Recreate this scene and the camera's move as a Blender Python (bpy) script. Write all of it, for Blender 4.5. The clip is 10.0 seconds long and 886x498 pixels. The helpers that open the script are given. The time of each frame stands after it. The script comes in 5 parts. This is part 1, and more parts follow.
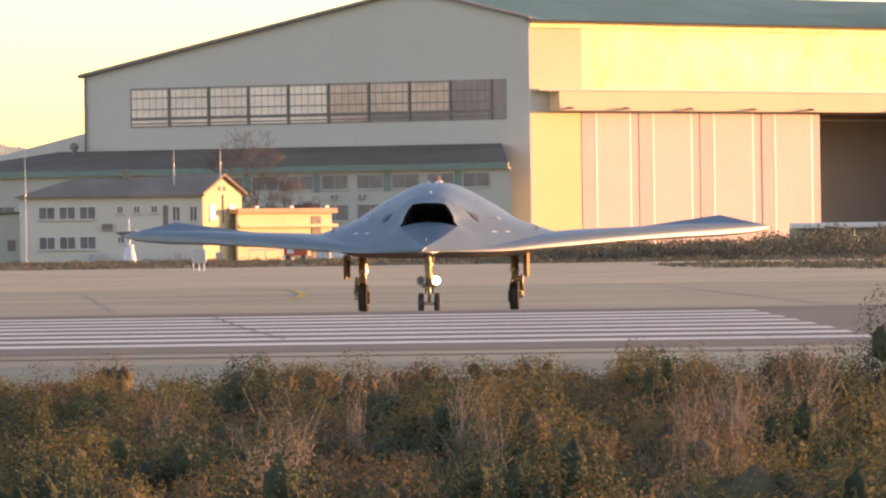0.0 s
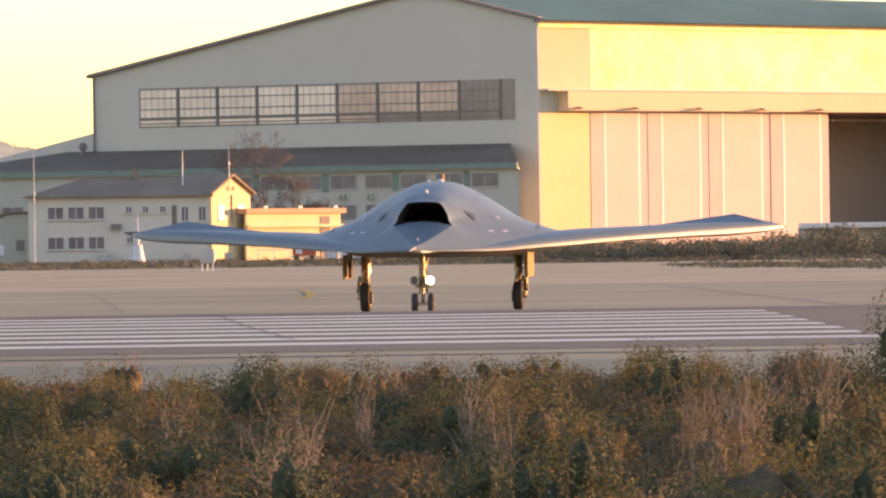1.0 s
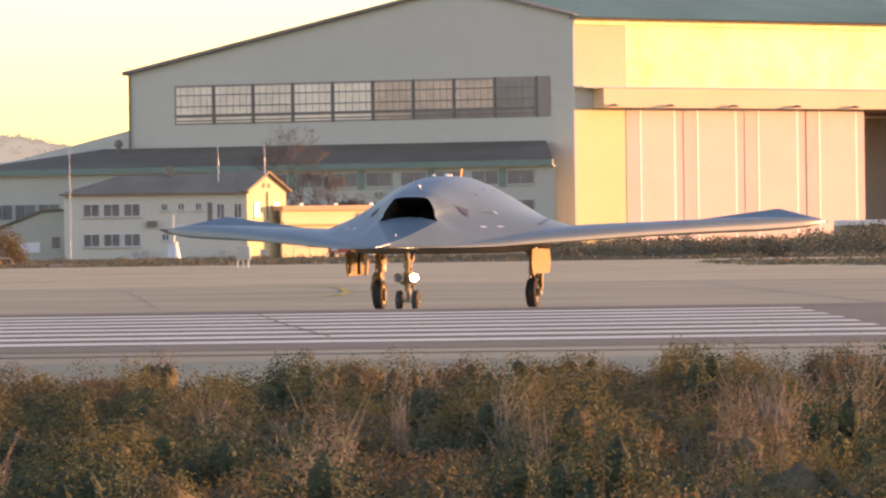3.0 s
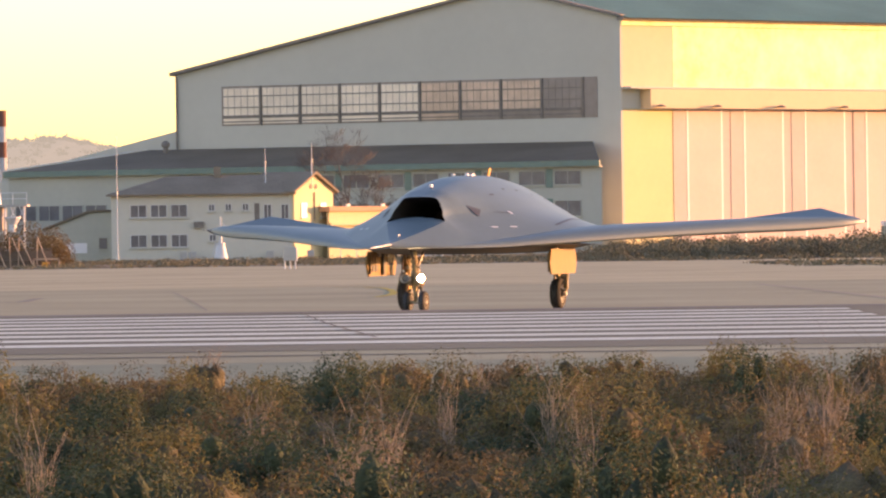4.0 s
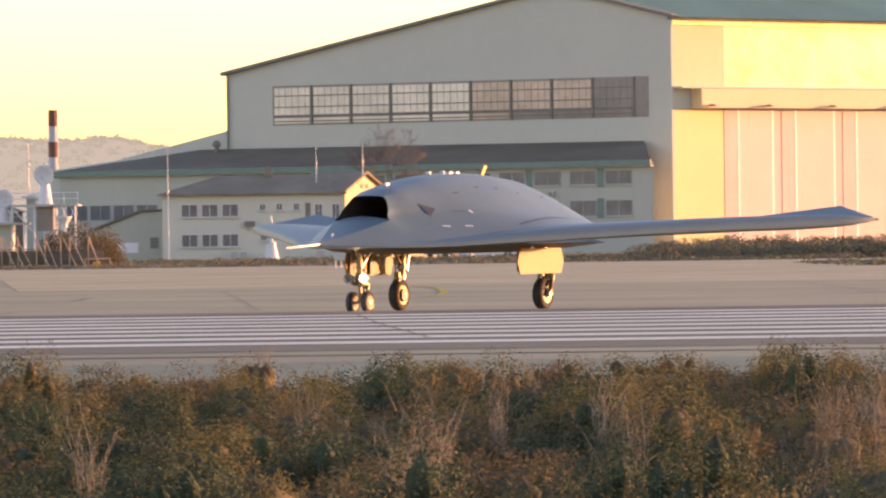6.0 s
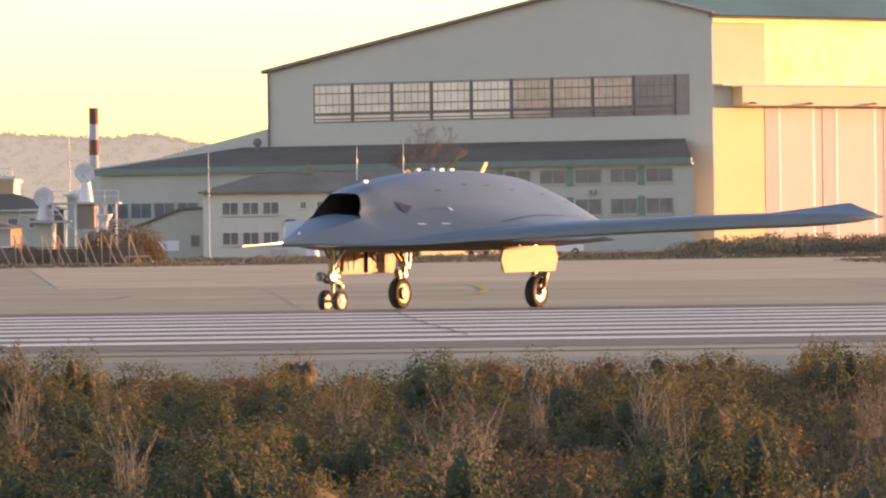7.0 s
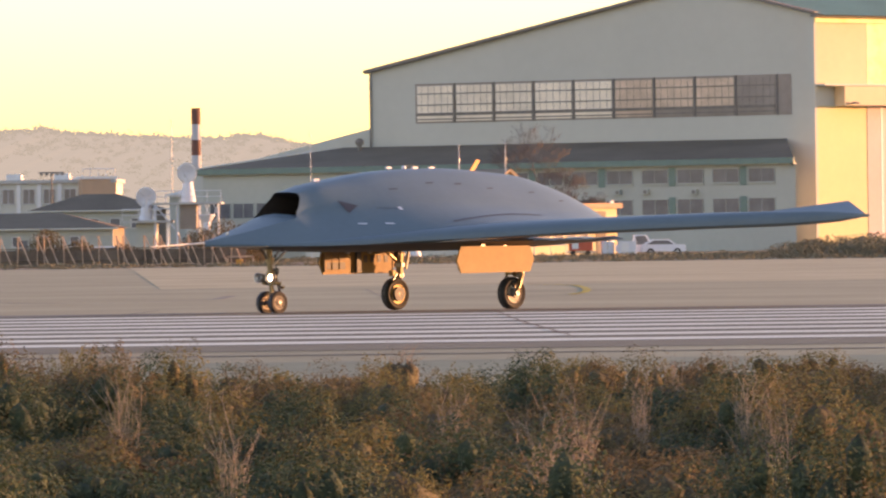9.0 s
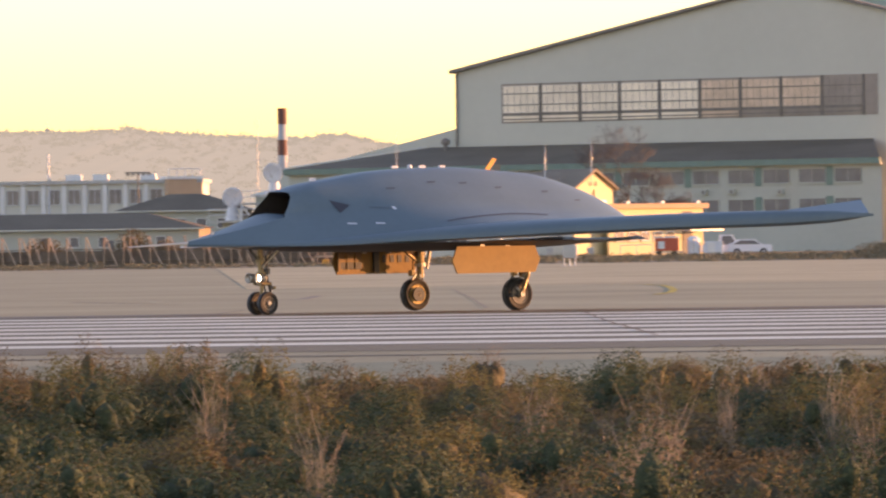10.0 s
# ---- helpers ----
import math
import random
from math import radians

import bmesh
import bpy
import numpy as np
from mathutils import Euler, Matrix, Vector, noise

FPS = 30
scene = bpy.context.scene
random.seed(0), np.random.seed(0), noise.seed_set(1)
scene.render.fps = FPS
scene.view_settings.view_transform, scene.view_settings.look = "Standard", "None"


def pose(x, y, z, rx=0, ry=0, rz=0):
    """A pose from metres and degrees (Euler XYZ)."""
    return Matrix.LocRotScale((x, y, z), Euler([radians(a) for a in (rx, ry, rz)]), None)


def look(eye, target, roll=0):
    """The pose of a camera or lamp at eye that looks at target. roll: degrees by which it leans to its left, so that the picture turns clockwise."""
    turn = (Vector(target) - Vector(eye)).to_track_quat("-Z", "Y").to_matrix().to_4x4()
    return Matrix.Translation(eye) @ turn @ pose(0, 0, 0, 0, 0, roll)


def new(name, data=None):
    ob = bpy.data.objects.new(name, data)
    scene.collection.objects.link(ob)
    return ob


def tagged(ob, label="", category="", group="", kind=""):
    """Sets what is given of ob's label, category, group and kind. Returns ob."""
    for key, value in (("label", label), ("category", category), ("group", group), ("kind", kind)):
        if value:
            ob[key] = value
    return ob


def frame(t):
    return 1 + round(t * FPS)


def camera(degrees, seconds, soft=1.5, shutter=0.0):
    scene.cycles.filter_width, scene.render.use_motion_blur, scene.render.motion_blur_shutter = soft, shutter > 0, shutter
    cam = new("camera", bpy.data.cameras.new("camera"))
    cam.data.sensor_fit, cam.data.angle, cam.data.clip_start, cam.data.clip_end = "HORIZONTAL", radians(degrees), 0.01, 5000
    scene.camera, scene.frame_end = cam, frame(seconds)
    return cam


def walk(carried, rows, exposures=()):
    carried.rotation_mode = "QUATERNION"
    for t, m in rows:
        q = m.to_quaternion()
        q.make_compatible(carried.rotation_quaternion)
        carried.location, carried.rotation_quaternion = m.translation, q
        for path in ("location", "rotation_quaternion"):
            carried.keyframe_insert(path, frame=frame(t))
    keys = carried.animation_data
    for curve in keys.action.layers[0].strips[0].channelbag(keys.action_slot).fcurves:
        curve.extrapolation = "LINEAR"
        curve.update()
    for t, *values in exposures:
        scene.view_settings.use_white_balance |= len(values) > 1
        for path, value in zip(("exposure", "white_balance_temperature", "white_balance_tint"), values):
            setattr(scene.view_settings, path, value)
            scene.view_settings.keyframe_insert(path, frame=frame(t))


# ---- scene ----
# A tripod camera on the verge of an airfield, panning left after a taxiing aircraft.
cam = camera(8.158, 10.0, 2.25, 0.8)
EYE = 1.25
PAN = [
    (0.0, 0.000, -0.0313), (0.5, 0.056, -0.0224), (1.0, 0.080, -0.0301), (1.5, 0.128, -0.0375), (2.0, 0.256, -0.0436),
    (3.3, 0.567, -0.0515), (3.5, 0.722, -0.0451), (4.0, 0.842, -0.0393), (4.5, 0.858, -0.0391), (5.0, 1.061, -0.0362),
    (5.2, 1.077, -0.0360), (6.3, 1.432, -0.0394), (6.5, 1.504, -0.0462), (7.0, 1.687, -0.0514), (7.5, 1.799, -0.0499),
    (8.0, 2.094, -0.0380), (8.5, 2.365, -0.0342), (9.0, 2.628, -0.0383), (9.3, 2.788, -0.0361), (9.5, 2.971, -0.0257),
    (10.0, 3.422, -0.0277),
]
LEAN = 0.8
walk(cam, [(t, pose(0, 0, EYE, 90 + pitch, LEAN, yaw)) for t, yaw, pitch in PAN], exposures=[(0.0, 2.36, 7850, 41), (10.0, 2.36, 7850, 41)])

# ---- world and sun ----
SUN_AZ, SUN_EL = 68.0, 3.6      # degrees clockwise from the view's heading, and above the horizon
world = bpy.data.worlds.new("evening_sky")
scene.world = world
world.use_nodes = True
wn = world.node_tree
sky = wn.nodes.new("ShaderNodeTexSky")
sky.sky_type, sky.sun_disc = "NISHITA", False
sky.sun_elevation, sky.sun_rotation = radians(SUN_EL), radians(SUN_AZ)
sky.air_density, sky.dust_density, sky.ozone_density = 0.86, 0.2, 1.8
wn.nodes["Background"].inputs["Strength"].default_value = 0.15
wn.links.new(sky.outputs["Color"], wn.nodes["Background"].inputs["Color"])
sun_data = bpy.data.lights.new("sun", "SUN")
sun_data.energy, sun_data.angle, sun_data.color = 2.25, radians(0.6), (1.0, 0.575, 0.255)
sun = new("sun", sun_data)
sd = Vector((math.sin(radians(SUN_AZ)) * math.cos(radians(SUN_EL)), math.cos(radians(SUN_AZ)) * math.cos(radians(SUN_EL)), math.sin(radians(SUN_EL))))
sun.matrix_world = look(sd * 200, (0, 0, 0))


# ---- materials ----
def material(name, colour, rough=0.8, metal=0.0, vary=0.12, scale=1.0, fine=12.0, bump=0.0, emit=0.0, spec=0.5, second=None, islands=0.0, thin=0.0, glow=None):
    """Two scales of stain and grain over a base colour, with a fine relief; second: a colour that the stains lean to."""
    m = bpy.data.materials.new(name)
    m.use_nodes = True
    nt = m.node_tree
    b = nt.nodes["Principled BSDF"]
    b.inputs["Roughness"].default_value, b.inputs["Metallic"].default_value = rough, metal
    b.inputs["Specular IOR Level"].default_value = spec
    geo = nt.nodes.new("ShaderNodeNewGeometry")
    tex = nt.nodes.new("ShaderNodeTexCoord")
    big = nt.nodes.new("ShaderNodeTexNoise")
    big.inputs["Scale"].default_value, big.inputs["Detail"].default_value = scale, 4.0
    small = nt.nodes.new("ShaderNodeTexNoise")
    small.inputs["Scale"].default_value, small.inputs["Detail"].default_value = fine, 3.0
    nt.links.new(tex.outputs["Object"], big.inputs["Vector"])
    nt.links.new(tex.outputs["Object"], small.inputs["Vector"])
    add = nt.nodes.new("ShaderNodeMath")
    add.operation = "MULTIPLY_ADD"
    nt.links.new(small.outputs["Fac"], add.inputs[0])
    add.inputs[1].default_value = 0.45
    nt.links.new(big.outputs["Fac"], add.inputs[2])
    last = add.outputs[0]
    if islands:
        mix = nt.nodes.new("ShaderNodeMath")
        mix.operation = "MULTIPLY_ADD"
        nt.links.new(geo.outputs["Random Per Island"], mix.inputs[0])
        mix.inputs[1].default_value = islands
        nt.links.new(last, mix.inputs[2])
        last = mix.outputs[0]
    ramp = nt.nodes.new("ShaderNodeValToRGB")
    ramp.color_ramp.elements[0].position, ramp.color_ramp.elements[1].position = 0.45, 0.95 + islands
    c2 = second or colour
    ramp.color_ramp.elements[0].color = (*[max(0.0, c * (1 - vary)) for c in colour], 1)
    ramp.color_ramp.elements[1].color = (*[min(1.0, c * (1 + vary)) for c in c2], 1)
    nt.links.new(last, ramp.inputs["Fac"])
    nt.links.new(ramp.outputs["Color"], b.inputs["Base Color"])
    if bump:
        bn = nt.nodes.new("ShaderNodeBump")
        bn.inputs["Strength"].default_value, bn.inputs["Distance"].default_value = 0.6, bump
        nt.links.new(small.outputs["Fac"], bn.inputs["Height"])
        nt.links.new(bn.outputs["Normal"], b.inputs["Normal"])
    # a constant glow stands in for haze over distant ground
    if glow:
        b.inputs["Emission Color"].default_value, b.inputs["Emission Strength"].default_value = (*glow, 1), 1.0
    if emit:
        b.inputs["Emission Color"].default_value, b.inputs["Emission Strength"].default_value = (*colour, 1), emit
    if thin:
        # leaves let some light through
        tr = nt.nodes.new("ShaderNodeBsdfTranslucent")
        nt.links.new(ramp.outputs["Color"], tr.inputs["Color"])
        ms = nt.nodes.new("ShaderNodeMixShader")
        ms.inputs["Fac"].default_value = thin
        nt.links.new(b.outputs[0], ms.inputs[1])
        nt.links.new(tr.outputs[0], ms.inputs[2])
        nt.links.new(ms.outputs[0], nt.nodes["Material Output"].inputs["Surface"])
    return m


M = {
    "concrete": material("apron_concrete", (0.410, 0.338, 0.208), 0.9, vary=0.20, scale=0.10, fine=1.2, bump=0.004, spec=0.25),
    "asphalt": material("runway_asphalt", (0.128, 0.122, 0.090), 0.85, vary=0.16, scale=0.15, fine=2.5, bump=0.004, spec=0.3),
    "shoulder": material("shoulder_asphalt", (0.300, 0.268, 0.172), 0.9, vary=0.19, scale=0.12, fine=3.0, bump=0.004, spec=0.25),
    "marking": material("white_marking", (0.60, 0.585, 0.49), 0.75, vary=0.16, scale=0.35, fine=5.0, spec=0.3),
    "yellow_line": material("yellow_marking", (0.46, 0.34, 0.09), 0.9, vary=0.22, scale=0.6, fine=5.0, spec=0.1),
    "crack": material("tar_joint", (0.05, 0.047, 0.045), 0.8, scale=1.0),
    "crack_soft": material("worn_tar", (0.135, 0.118, 0.103), 0.8, vary=0.15, scale=0.3, fine=3.0),
    # bush fill: leaf colours darkened to read as shade between the leaves
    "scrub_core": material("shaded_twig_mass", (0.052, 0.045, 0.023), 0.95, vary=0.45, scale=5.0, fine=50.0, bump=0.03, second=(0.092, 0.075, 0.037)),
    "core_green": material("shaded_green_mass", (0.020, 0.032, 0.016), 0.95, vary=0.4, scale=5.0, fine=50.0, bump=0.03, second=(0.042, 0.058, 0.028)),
    "chimney_white": material("shaded_white_band", (0.46, 0.48, 0.50), 0.8, vary=0.08),
    "frame_brown": material("brown_stencil_paint", (0.20, 0.13, 0.07), 0.6, vary=0.15),
    "rim_dark": material("dark_grey_rim", (0.11, 0.10, 0.09), 0.4, 0.4, vary=0.15, scale=6.0),
    "joint": material("grey_joint_filler", (0.19, 0.165, 0.135), 0.85, vary=0.15, scale=0.3, fine=3.0),
    "joint_faint": material("faded_joint", (0.27, 0.225, 0.17), 0.9, vary=0.15, scale=0.2, fine=2.0),
    "grey_twig": material("grey_bare_twig", (0.090, 0.072, 0.056), 0.9, vary=0.3, scale=2.0, second=(0.21, 0.165, 0.12), islands=0.5),
    "soil": material("dry_soil", (0.14, 0.105, 0.065), 0.95, vary=0.3, scale=0.4, fine=5.0, bump=0.02),
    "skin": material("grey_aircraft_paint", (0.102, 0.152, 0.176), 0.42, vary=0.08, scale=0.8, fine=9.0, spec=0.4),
    "skin_dark": material("dark_grey_marking", (0.045, 0.048, 0.06), 0.5, vary=0.1),
    "skin_light": material("pale_grey_marking", (0.62, 0.64, 0.68), 0.45, vary=0.05),
    "belly": material("shaded_underside_grey", (0.085, 0.085, 0.088), 0.5, vary=0.15, scale=2.0),
    "duct": material("matt_black_duct", (0.050, 0.038, 0.032), 0.9, vary=0.2, spec=0.15),
    "gear_white": material("primer_yellow_gear_paint", (0.25, 0.152, 0.050), 0.5, vary=0.10, scale=3.0, spec=0.3),
    # rim gold holds the low sunlight on grey metal
    "rim": material("sun_gold_rim", (0.42, 0.28, 0.11), 0.45, 0.3, vary=0.2, scale=6.0),
    "skin_sunk": material("dark_recess", (0.03, 0.026, 0.022), 0.8, vary=0.1),
    "gear_metal": material("oily_gear_metal", (0.25, 0.19, 0.11), 0.40, 0.6, vary=0.25, scale=9.0, fine=30.0),
    "steel": material("bright_steel", (0.46, 0.43, 0.39), 0.42, 0.9, vary=0.12, scale=5.0),
    "rubber": material("tyre_rubber", (0.022, 0.021, 0.021), 0.8, vary=0.25, scale=6.0, fine=40.0, bump=0.003),
    "probe": material("pale_probe_metal", (0.52, 0.50, 0.47), 0.4, 0.5, vary=0.05),
    "orange": material("orange_antenna", (0.72, 0.30, 0.04), 0.5, vary=0.08),
    "lamp": material("landing_light", (1.0, 0.80, 0.45), 0.3, emit=70.0, vary=0.0),
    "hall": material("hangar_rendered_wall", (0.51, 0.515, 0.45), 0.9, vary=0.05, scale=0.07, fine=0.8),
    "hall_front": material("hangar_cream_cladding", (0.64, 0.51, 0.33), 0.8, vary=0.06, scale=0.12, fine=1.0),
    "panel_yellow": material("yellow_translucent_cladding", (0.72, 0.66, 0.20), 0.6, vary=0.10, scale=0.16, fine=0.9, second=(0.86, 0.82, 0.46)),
    "door_pink": material("pale_pink_door_paint", (0.60, 0.46, 0.41), 0.75, vary=0.05, scale=0.2, fine=1.5),
    "door_yellow": material("pale_yellow_door_paint", (0.62, 0.54, 0.29), 0.75, vary=0.04, scale=0.2, fine=1.5),
    "door_shade": material("shaded_pink_door_paint", (0.52, 0.43, 0.40), 0.8, vary=0.06, scale=0.2, fine=1.5),
    "render_sunlit": material("sunlit_yellow_render", (0.66, 0.56, 0.33), 0.9, vary=0.06, scale=0.2, fine=2.0),
    "green_roof": material("grey_green_sheet_roof", (0.24, 0.45, 0.42), 0.8, vary=0.10, scale=0.1, fine=2.0, spec=0.2),
    "green_trim": material("green_painted_trim", (0.15, 0.225, 0.185), 0.6, vary=0.1),
    "brown_roof": material("brown_grey_tile_roof", (0.185, 0.150, 0.112), 0.9, vary=0.16, scale=0.15, fine=3.0, spec=0.1),
    "red_roof": material("old_clay_tile_roof", (0.250, 0.205, 0.158), 0.9, vary=0.18, scale=0.25, fine=4.0, spec=0.1),
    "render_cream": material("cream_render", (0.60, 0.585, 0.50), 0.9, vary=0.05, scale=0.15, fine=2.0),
    "render_grey": material("weathered_grey_render", (0.44, 0.45, 0.39), 0.9, vary=0.07, scale=0.12, fine=1.5),
    "window_dark": material("dark_window_glass", (0.155, 0.150, 0.155), 0.25, vary=0.3, scale=0.6, spec=0.35),
    "window_pale": material("pale_reflection_glass", (0.80, 0.69, 0.55), 0.35, vary=0.20, scale=0.14, fine=0.8),
    "hill_tree": material("haze_glow_tree_crown", (0.016, 0.018, 0.013), 1.0, vary=0.3, scale=0.02, fine=0.2, spec=0.0, islands=0.4, glow=(0.084, 0.090, 0.075)),
    "window_warm": material("warm_reflection_glass", (0.56, 0.41, 0.30), 0.4, vary=0.35, scale=0.14, fine=0.8),
    "window_dim": material("dim_window_glass", (0.27, 0.225, 0.19), 0.5, vary=0.25, scale=0.12, fine=0.8),
    "frame_dark": material("rusty_window_bar", (0.21, 0.185, 0.16), 0.8, vary=0.2, scale=2.0),
    "frame_white": material("white_window_frame", (0.70, 0.69, 0.66), 0.6, vary=0.05),
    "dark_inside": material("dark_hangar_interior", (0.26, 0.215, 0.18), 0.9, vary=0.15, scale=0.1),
    "white_paint": material("white_painted_steel", (0.62, 0.635, 0.66), 0.5, vary=0.06),
    "grey_steel": material("galvanised_steel", (0.42, 0.42, 0.41), 0.5, 0.4, vary=0.1, scale=2.0),
    "rust_steel": material("rust_primer_steel", (0.46, 0.31, 0.21), 0.75, vary=0.2, scale=1.5),
    "red_band": material("red_chimney_band", (0.17, 0.075, 0.055), 0.8, vary=0.1),
    "brick": material("pinkish_brick_wall", (0.52, 0.34, 0.22), 0.9, vary=0.1, scale=0.3),
    "hill": material("haze_glow_hill", (0.020, 0.020, 0.016), 1.0, vary=0.3, scale=0.012, fine=0.08, spec=0.0, glow=(0.098, 0.104, 0.088)),
    "leaf_olive": material("ochre_scrub_leaf", (0.058, 0.056, 0.019), 0.85, vary=0.25, scale=0.9, fine=6.0, second=(0.140, 0.121, 0.046), islands=0.5, thin=0.35),
    "leaf_rust": material("russet_scrub_leaf", (0.052, 0.041, 0.021), 0.85, vary=0.25, scale=0.9, fine=6.0, second=(0.122, 0.091, 0.048), islands=0.5, thin=0.35),
    "leaf_green": material("dark_green_scrub_leaf", (0.020, 0.034, 0.017), 0.8, vary=0.2, scale=1.5, fine=6.0, second=(0.046, 0.068, 0.034), islands=0.4, thin=0.3),
    "twig": material("dry_grey_stalk", (0.09, 0.068, 0.046), 0.9, vary=0.3, scale=2.0, second=(0.20, 0.15, 0.10), islands=0.5),
    "far_scrub": material("far_scrub", (0.165, 0.138, 0.092), 0.95, vary=0.2, scale=0.15, fine=1.0, second=(0.14, 0.135, 0.09), islands=0.15),
    "straw": material("straw_stalk", (0.085, 0.066, 0.048), 0.9, vary=0.25, scale=2.0, second=(0.19, 0.145, 0.10), islands=0.4),
    "fence_mesh": material("brown_mesh_screen", (0.16, 0.12, 0.09), 0.9, vary=0.3, scale=0.5, fine=4.0),
    "bark": material("grey_bark", (0.115, 0.10, 0.09), 0.95, vary=0.2),
    "car_white": material("white_car_paint", (0.72, 0.73, 0.76), 0.3, vary=0.02),
    "red_paint": material("red_machine_paint", (0.55, 0.10, 0.05), 0.5, vary=0.1),
}


# ---- building helpers ----
def mesh_of(name, verts, faces, mats, smooth=False, face_mats=None):
    me = bpy.data.meshes.new(name)
    me.from_pydata([tuple(v) for v in verts], [], [tuple(f) for f in faces])
    for m in (mats if isinstance(mats, (list, tuple)) else [mats]):
        me.materials.append(m)
    if face_mats is not None:
        me.polygons.foreach_set("material_index", face_mats)
    if smooth:
        me.polygons.foreach_set("use_smooth", [True] * len(me.polygons))
    me.update()
    return me


def part(name, bm, mat, parent=None, label="", m=None, smooth=False):
    """Links a bmesh as one mesh object under a thing or a part."""
    me = bpy.data.meshes.new(name)
    bmesh.ops.recalc_face_normals(bm, faces=bm.faces)
    bm.to_mesh(me)
    bm.free()
    me.materials.append(mat)
    if smooth:
        me.polygons.foreach_set("use_smooth", [True] * len(me.polygons))
    ob = new(name, me)
    ob.parent = parent
    if m is not None:
        ob.matrix_basis = m
    return tagged(ob, label)


def share(ob, m, parent=None):
    """Another object on the same mesh."""
    o = new(ob.name.split(".")[0], ob.data)
    o.parent = parent or ob.parent
    o.matrix_basis = m
    return o


def thing(name, m, label, category, group="", kind=""):
    ob = new(name)
    ob.matrix_basis = m
    ob.empty_display_size = 0.2
    return tagged(ob, label, category, group, kind)


def box(x0, x1, y0, y1, z0, z1, bevel=0.0, bm=None, m=None):
    bm = bm or bmesh.new()
    t = Matrix.Translation(((x0 + x1) / 2, (y0 + y1) / 2, (z0 + z1) / 2)) @ Matrix.Diagonal((abs(x1 - x0), abs(y1 - y0), abs(z1 - z0), 1))
    made = bmesh.ops.create_cube(bm, size=1.0, matrix=(m or Matrix()) @ t)
    if bevel:
        es = list({e for v in made["verts"] for e in v.link_edges})
        bmesh.ops.bevel(bm, geom=es, offset=bevel, segments=2, affect="EDGES", profile=0.6)
    return bm


def rod(a, b, r, bm=None, sides=10, r2=None):
    bm = bm or bmesh.new()
    a, b = Vector(a), Vector(b)
    t = (b - a).to_track_quat("Z", "Y").to_matrix().to_4x4()
    bmesh.ops.create_cone(bm, cap_ends=True, segments=sides, radius1=r, radius2=r if r2 is None else r2, depth=(b - a).length,
                          matrix=Matrix.Translation((a + b) / 2) @ t)
    return bm


def prism(poly, d0, d1, axis="y", bm=None):
    """A polygon in the plane across the axis, drawn out from d0 to d1."""
    bm = bm or bmesh.new()

    def at(u, v, d):
        return {"y": (u, d, v), "x": (d, u, v), "z": (u, v, d)}[axis]
    a = [bm.verts.new(at(u, v, d0)) for u, v in poly]
    b = [bm.verts.new(at(u, v, d1)) for u, v in poly]
    bm.faces.new(a)
    bm.faces.new(b[::-1])
    for i in range(len(poly)):
        j = (i + 1) % len(poly)
        bm.faces.new((a[i], b[i], b[j], a[j]))
    return bm


def turned(profile, bm=None, sides=20, axis="z", m=None):
    """A profile of (radius, height) turned round an axis."""
    bm = bm or bmesh.new()
    rings = []
    for r, h in profile:
        ring = []
        for i in range(sides):
            a = 2 * math.pi * i / sides
            c, s = r * math.cos(a), r * math.sin(a)
            v = Vector({"z": (c, s, h), "y": (c, h, s), "x": (h, c, s)}[axis])
            ring.append(bm.verts.new((m @ v) if m else v))
        rings.append(ring)
    for a, b in zip(rings, rings[1:]):
        for i in range(sides):
            j = (i + 1) % sides
            bm.faces.new((a[i], a[j], b[j], b[i]))
    bm.faces.new(rings[0][::-1])
    bm.faces.new(rings[-1])
    return bm


# ---- ground ----
def ground_z(y):
    return float(np.interp(y, [0, 20, 56, 63, 66, 103, 116.5, 420, 700, 1500], [-0.45, -0.5, -0.5, 0.08, 0.14, 0.165, 0.0, 0.0, 0.15, 0.2]))


def strip(name, y0, y1, x0, x1, mat, lift=0.0, label="", category="", step=6.0, parent=None):
    ys = sorted({y0, y1} | {y for y in (20, 56, 63, 66, 103, 116.5, 420, 700, 1500) if y0 < y < y1})
    verts, faces = [], []
    for y in ys:
        verts += [(x0, y, ground_z(y) + lift), (x1, y, ground_z(y) + lift)]
    for i in range(len(ys) - 1):
        faces.append((2 * i, 2 * i + 1, 2 * i + 3, 2 * i + 2))
    ob = new(name, mesh_of(name, verts, faces, mat))
    ob.parent = parent
    return tagged(ob, label, category, kind="" if parent else "structure")


def seam(name, pts, width, label, mat=None, lift=0.010):
    """A narrow flat band along a line on the ground."""
    verts, faces = [], []
    for i, (x, y) in enumerate(pts):
        a, b = pts[max(i - 1, 0)], pts[min(i + 1, len(pts) - 1)]
        d = Vector((b[0] - a[0], b[1] - a[1])).normalized() * width / 2
        z = ground_z(y) + lift
        verts += [(x - d.y, y + d.x, z), (x + d.y, y - d.x, z)]
    for i in range(len(pts) - 1):
        faces.append((2 * i, 2 * i + 1, 2 * i + 3, 2 * i + 2))
    tagged(new(name, mesh_of(name, verts, faces, mat or M["crack_soft"])), label, "marking", kind="structure")


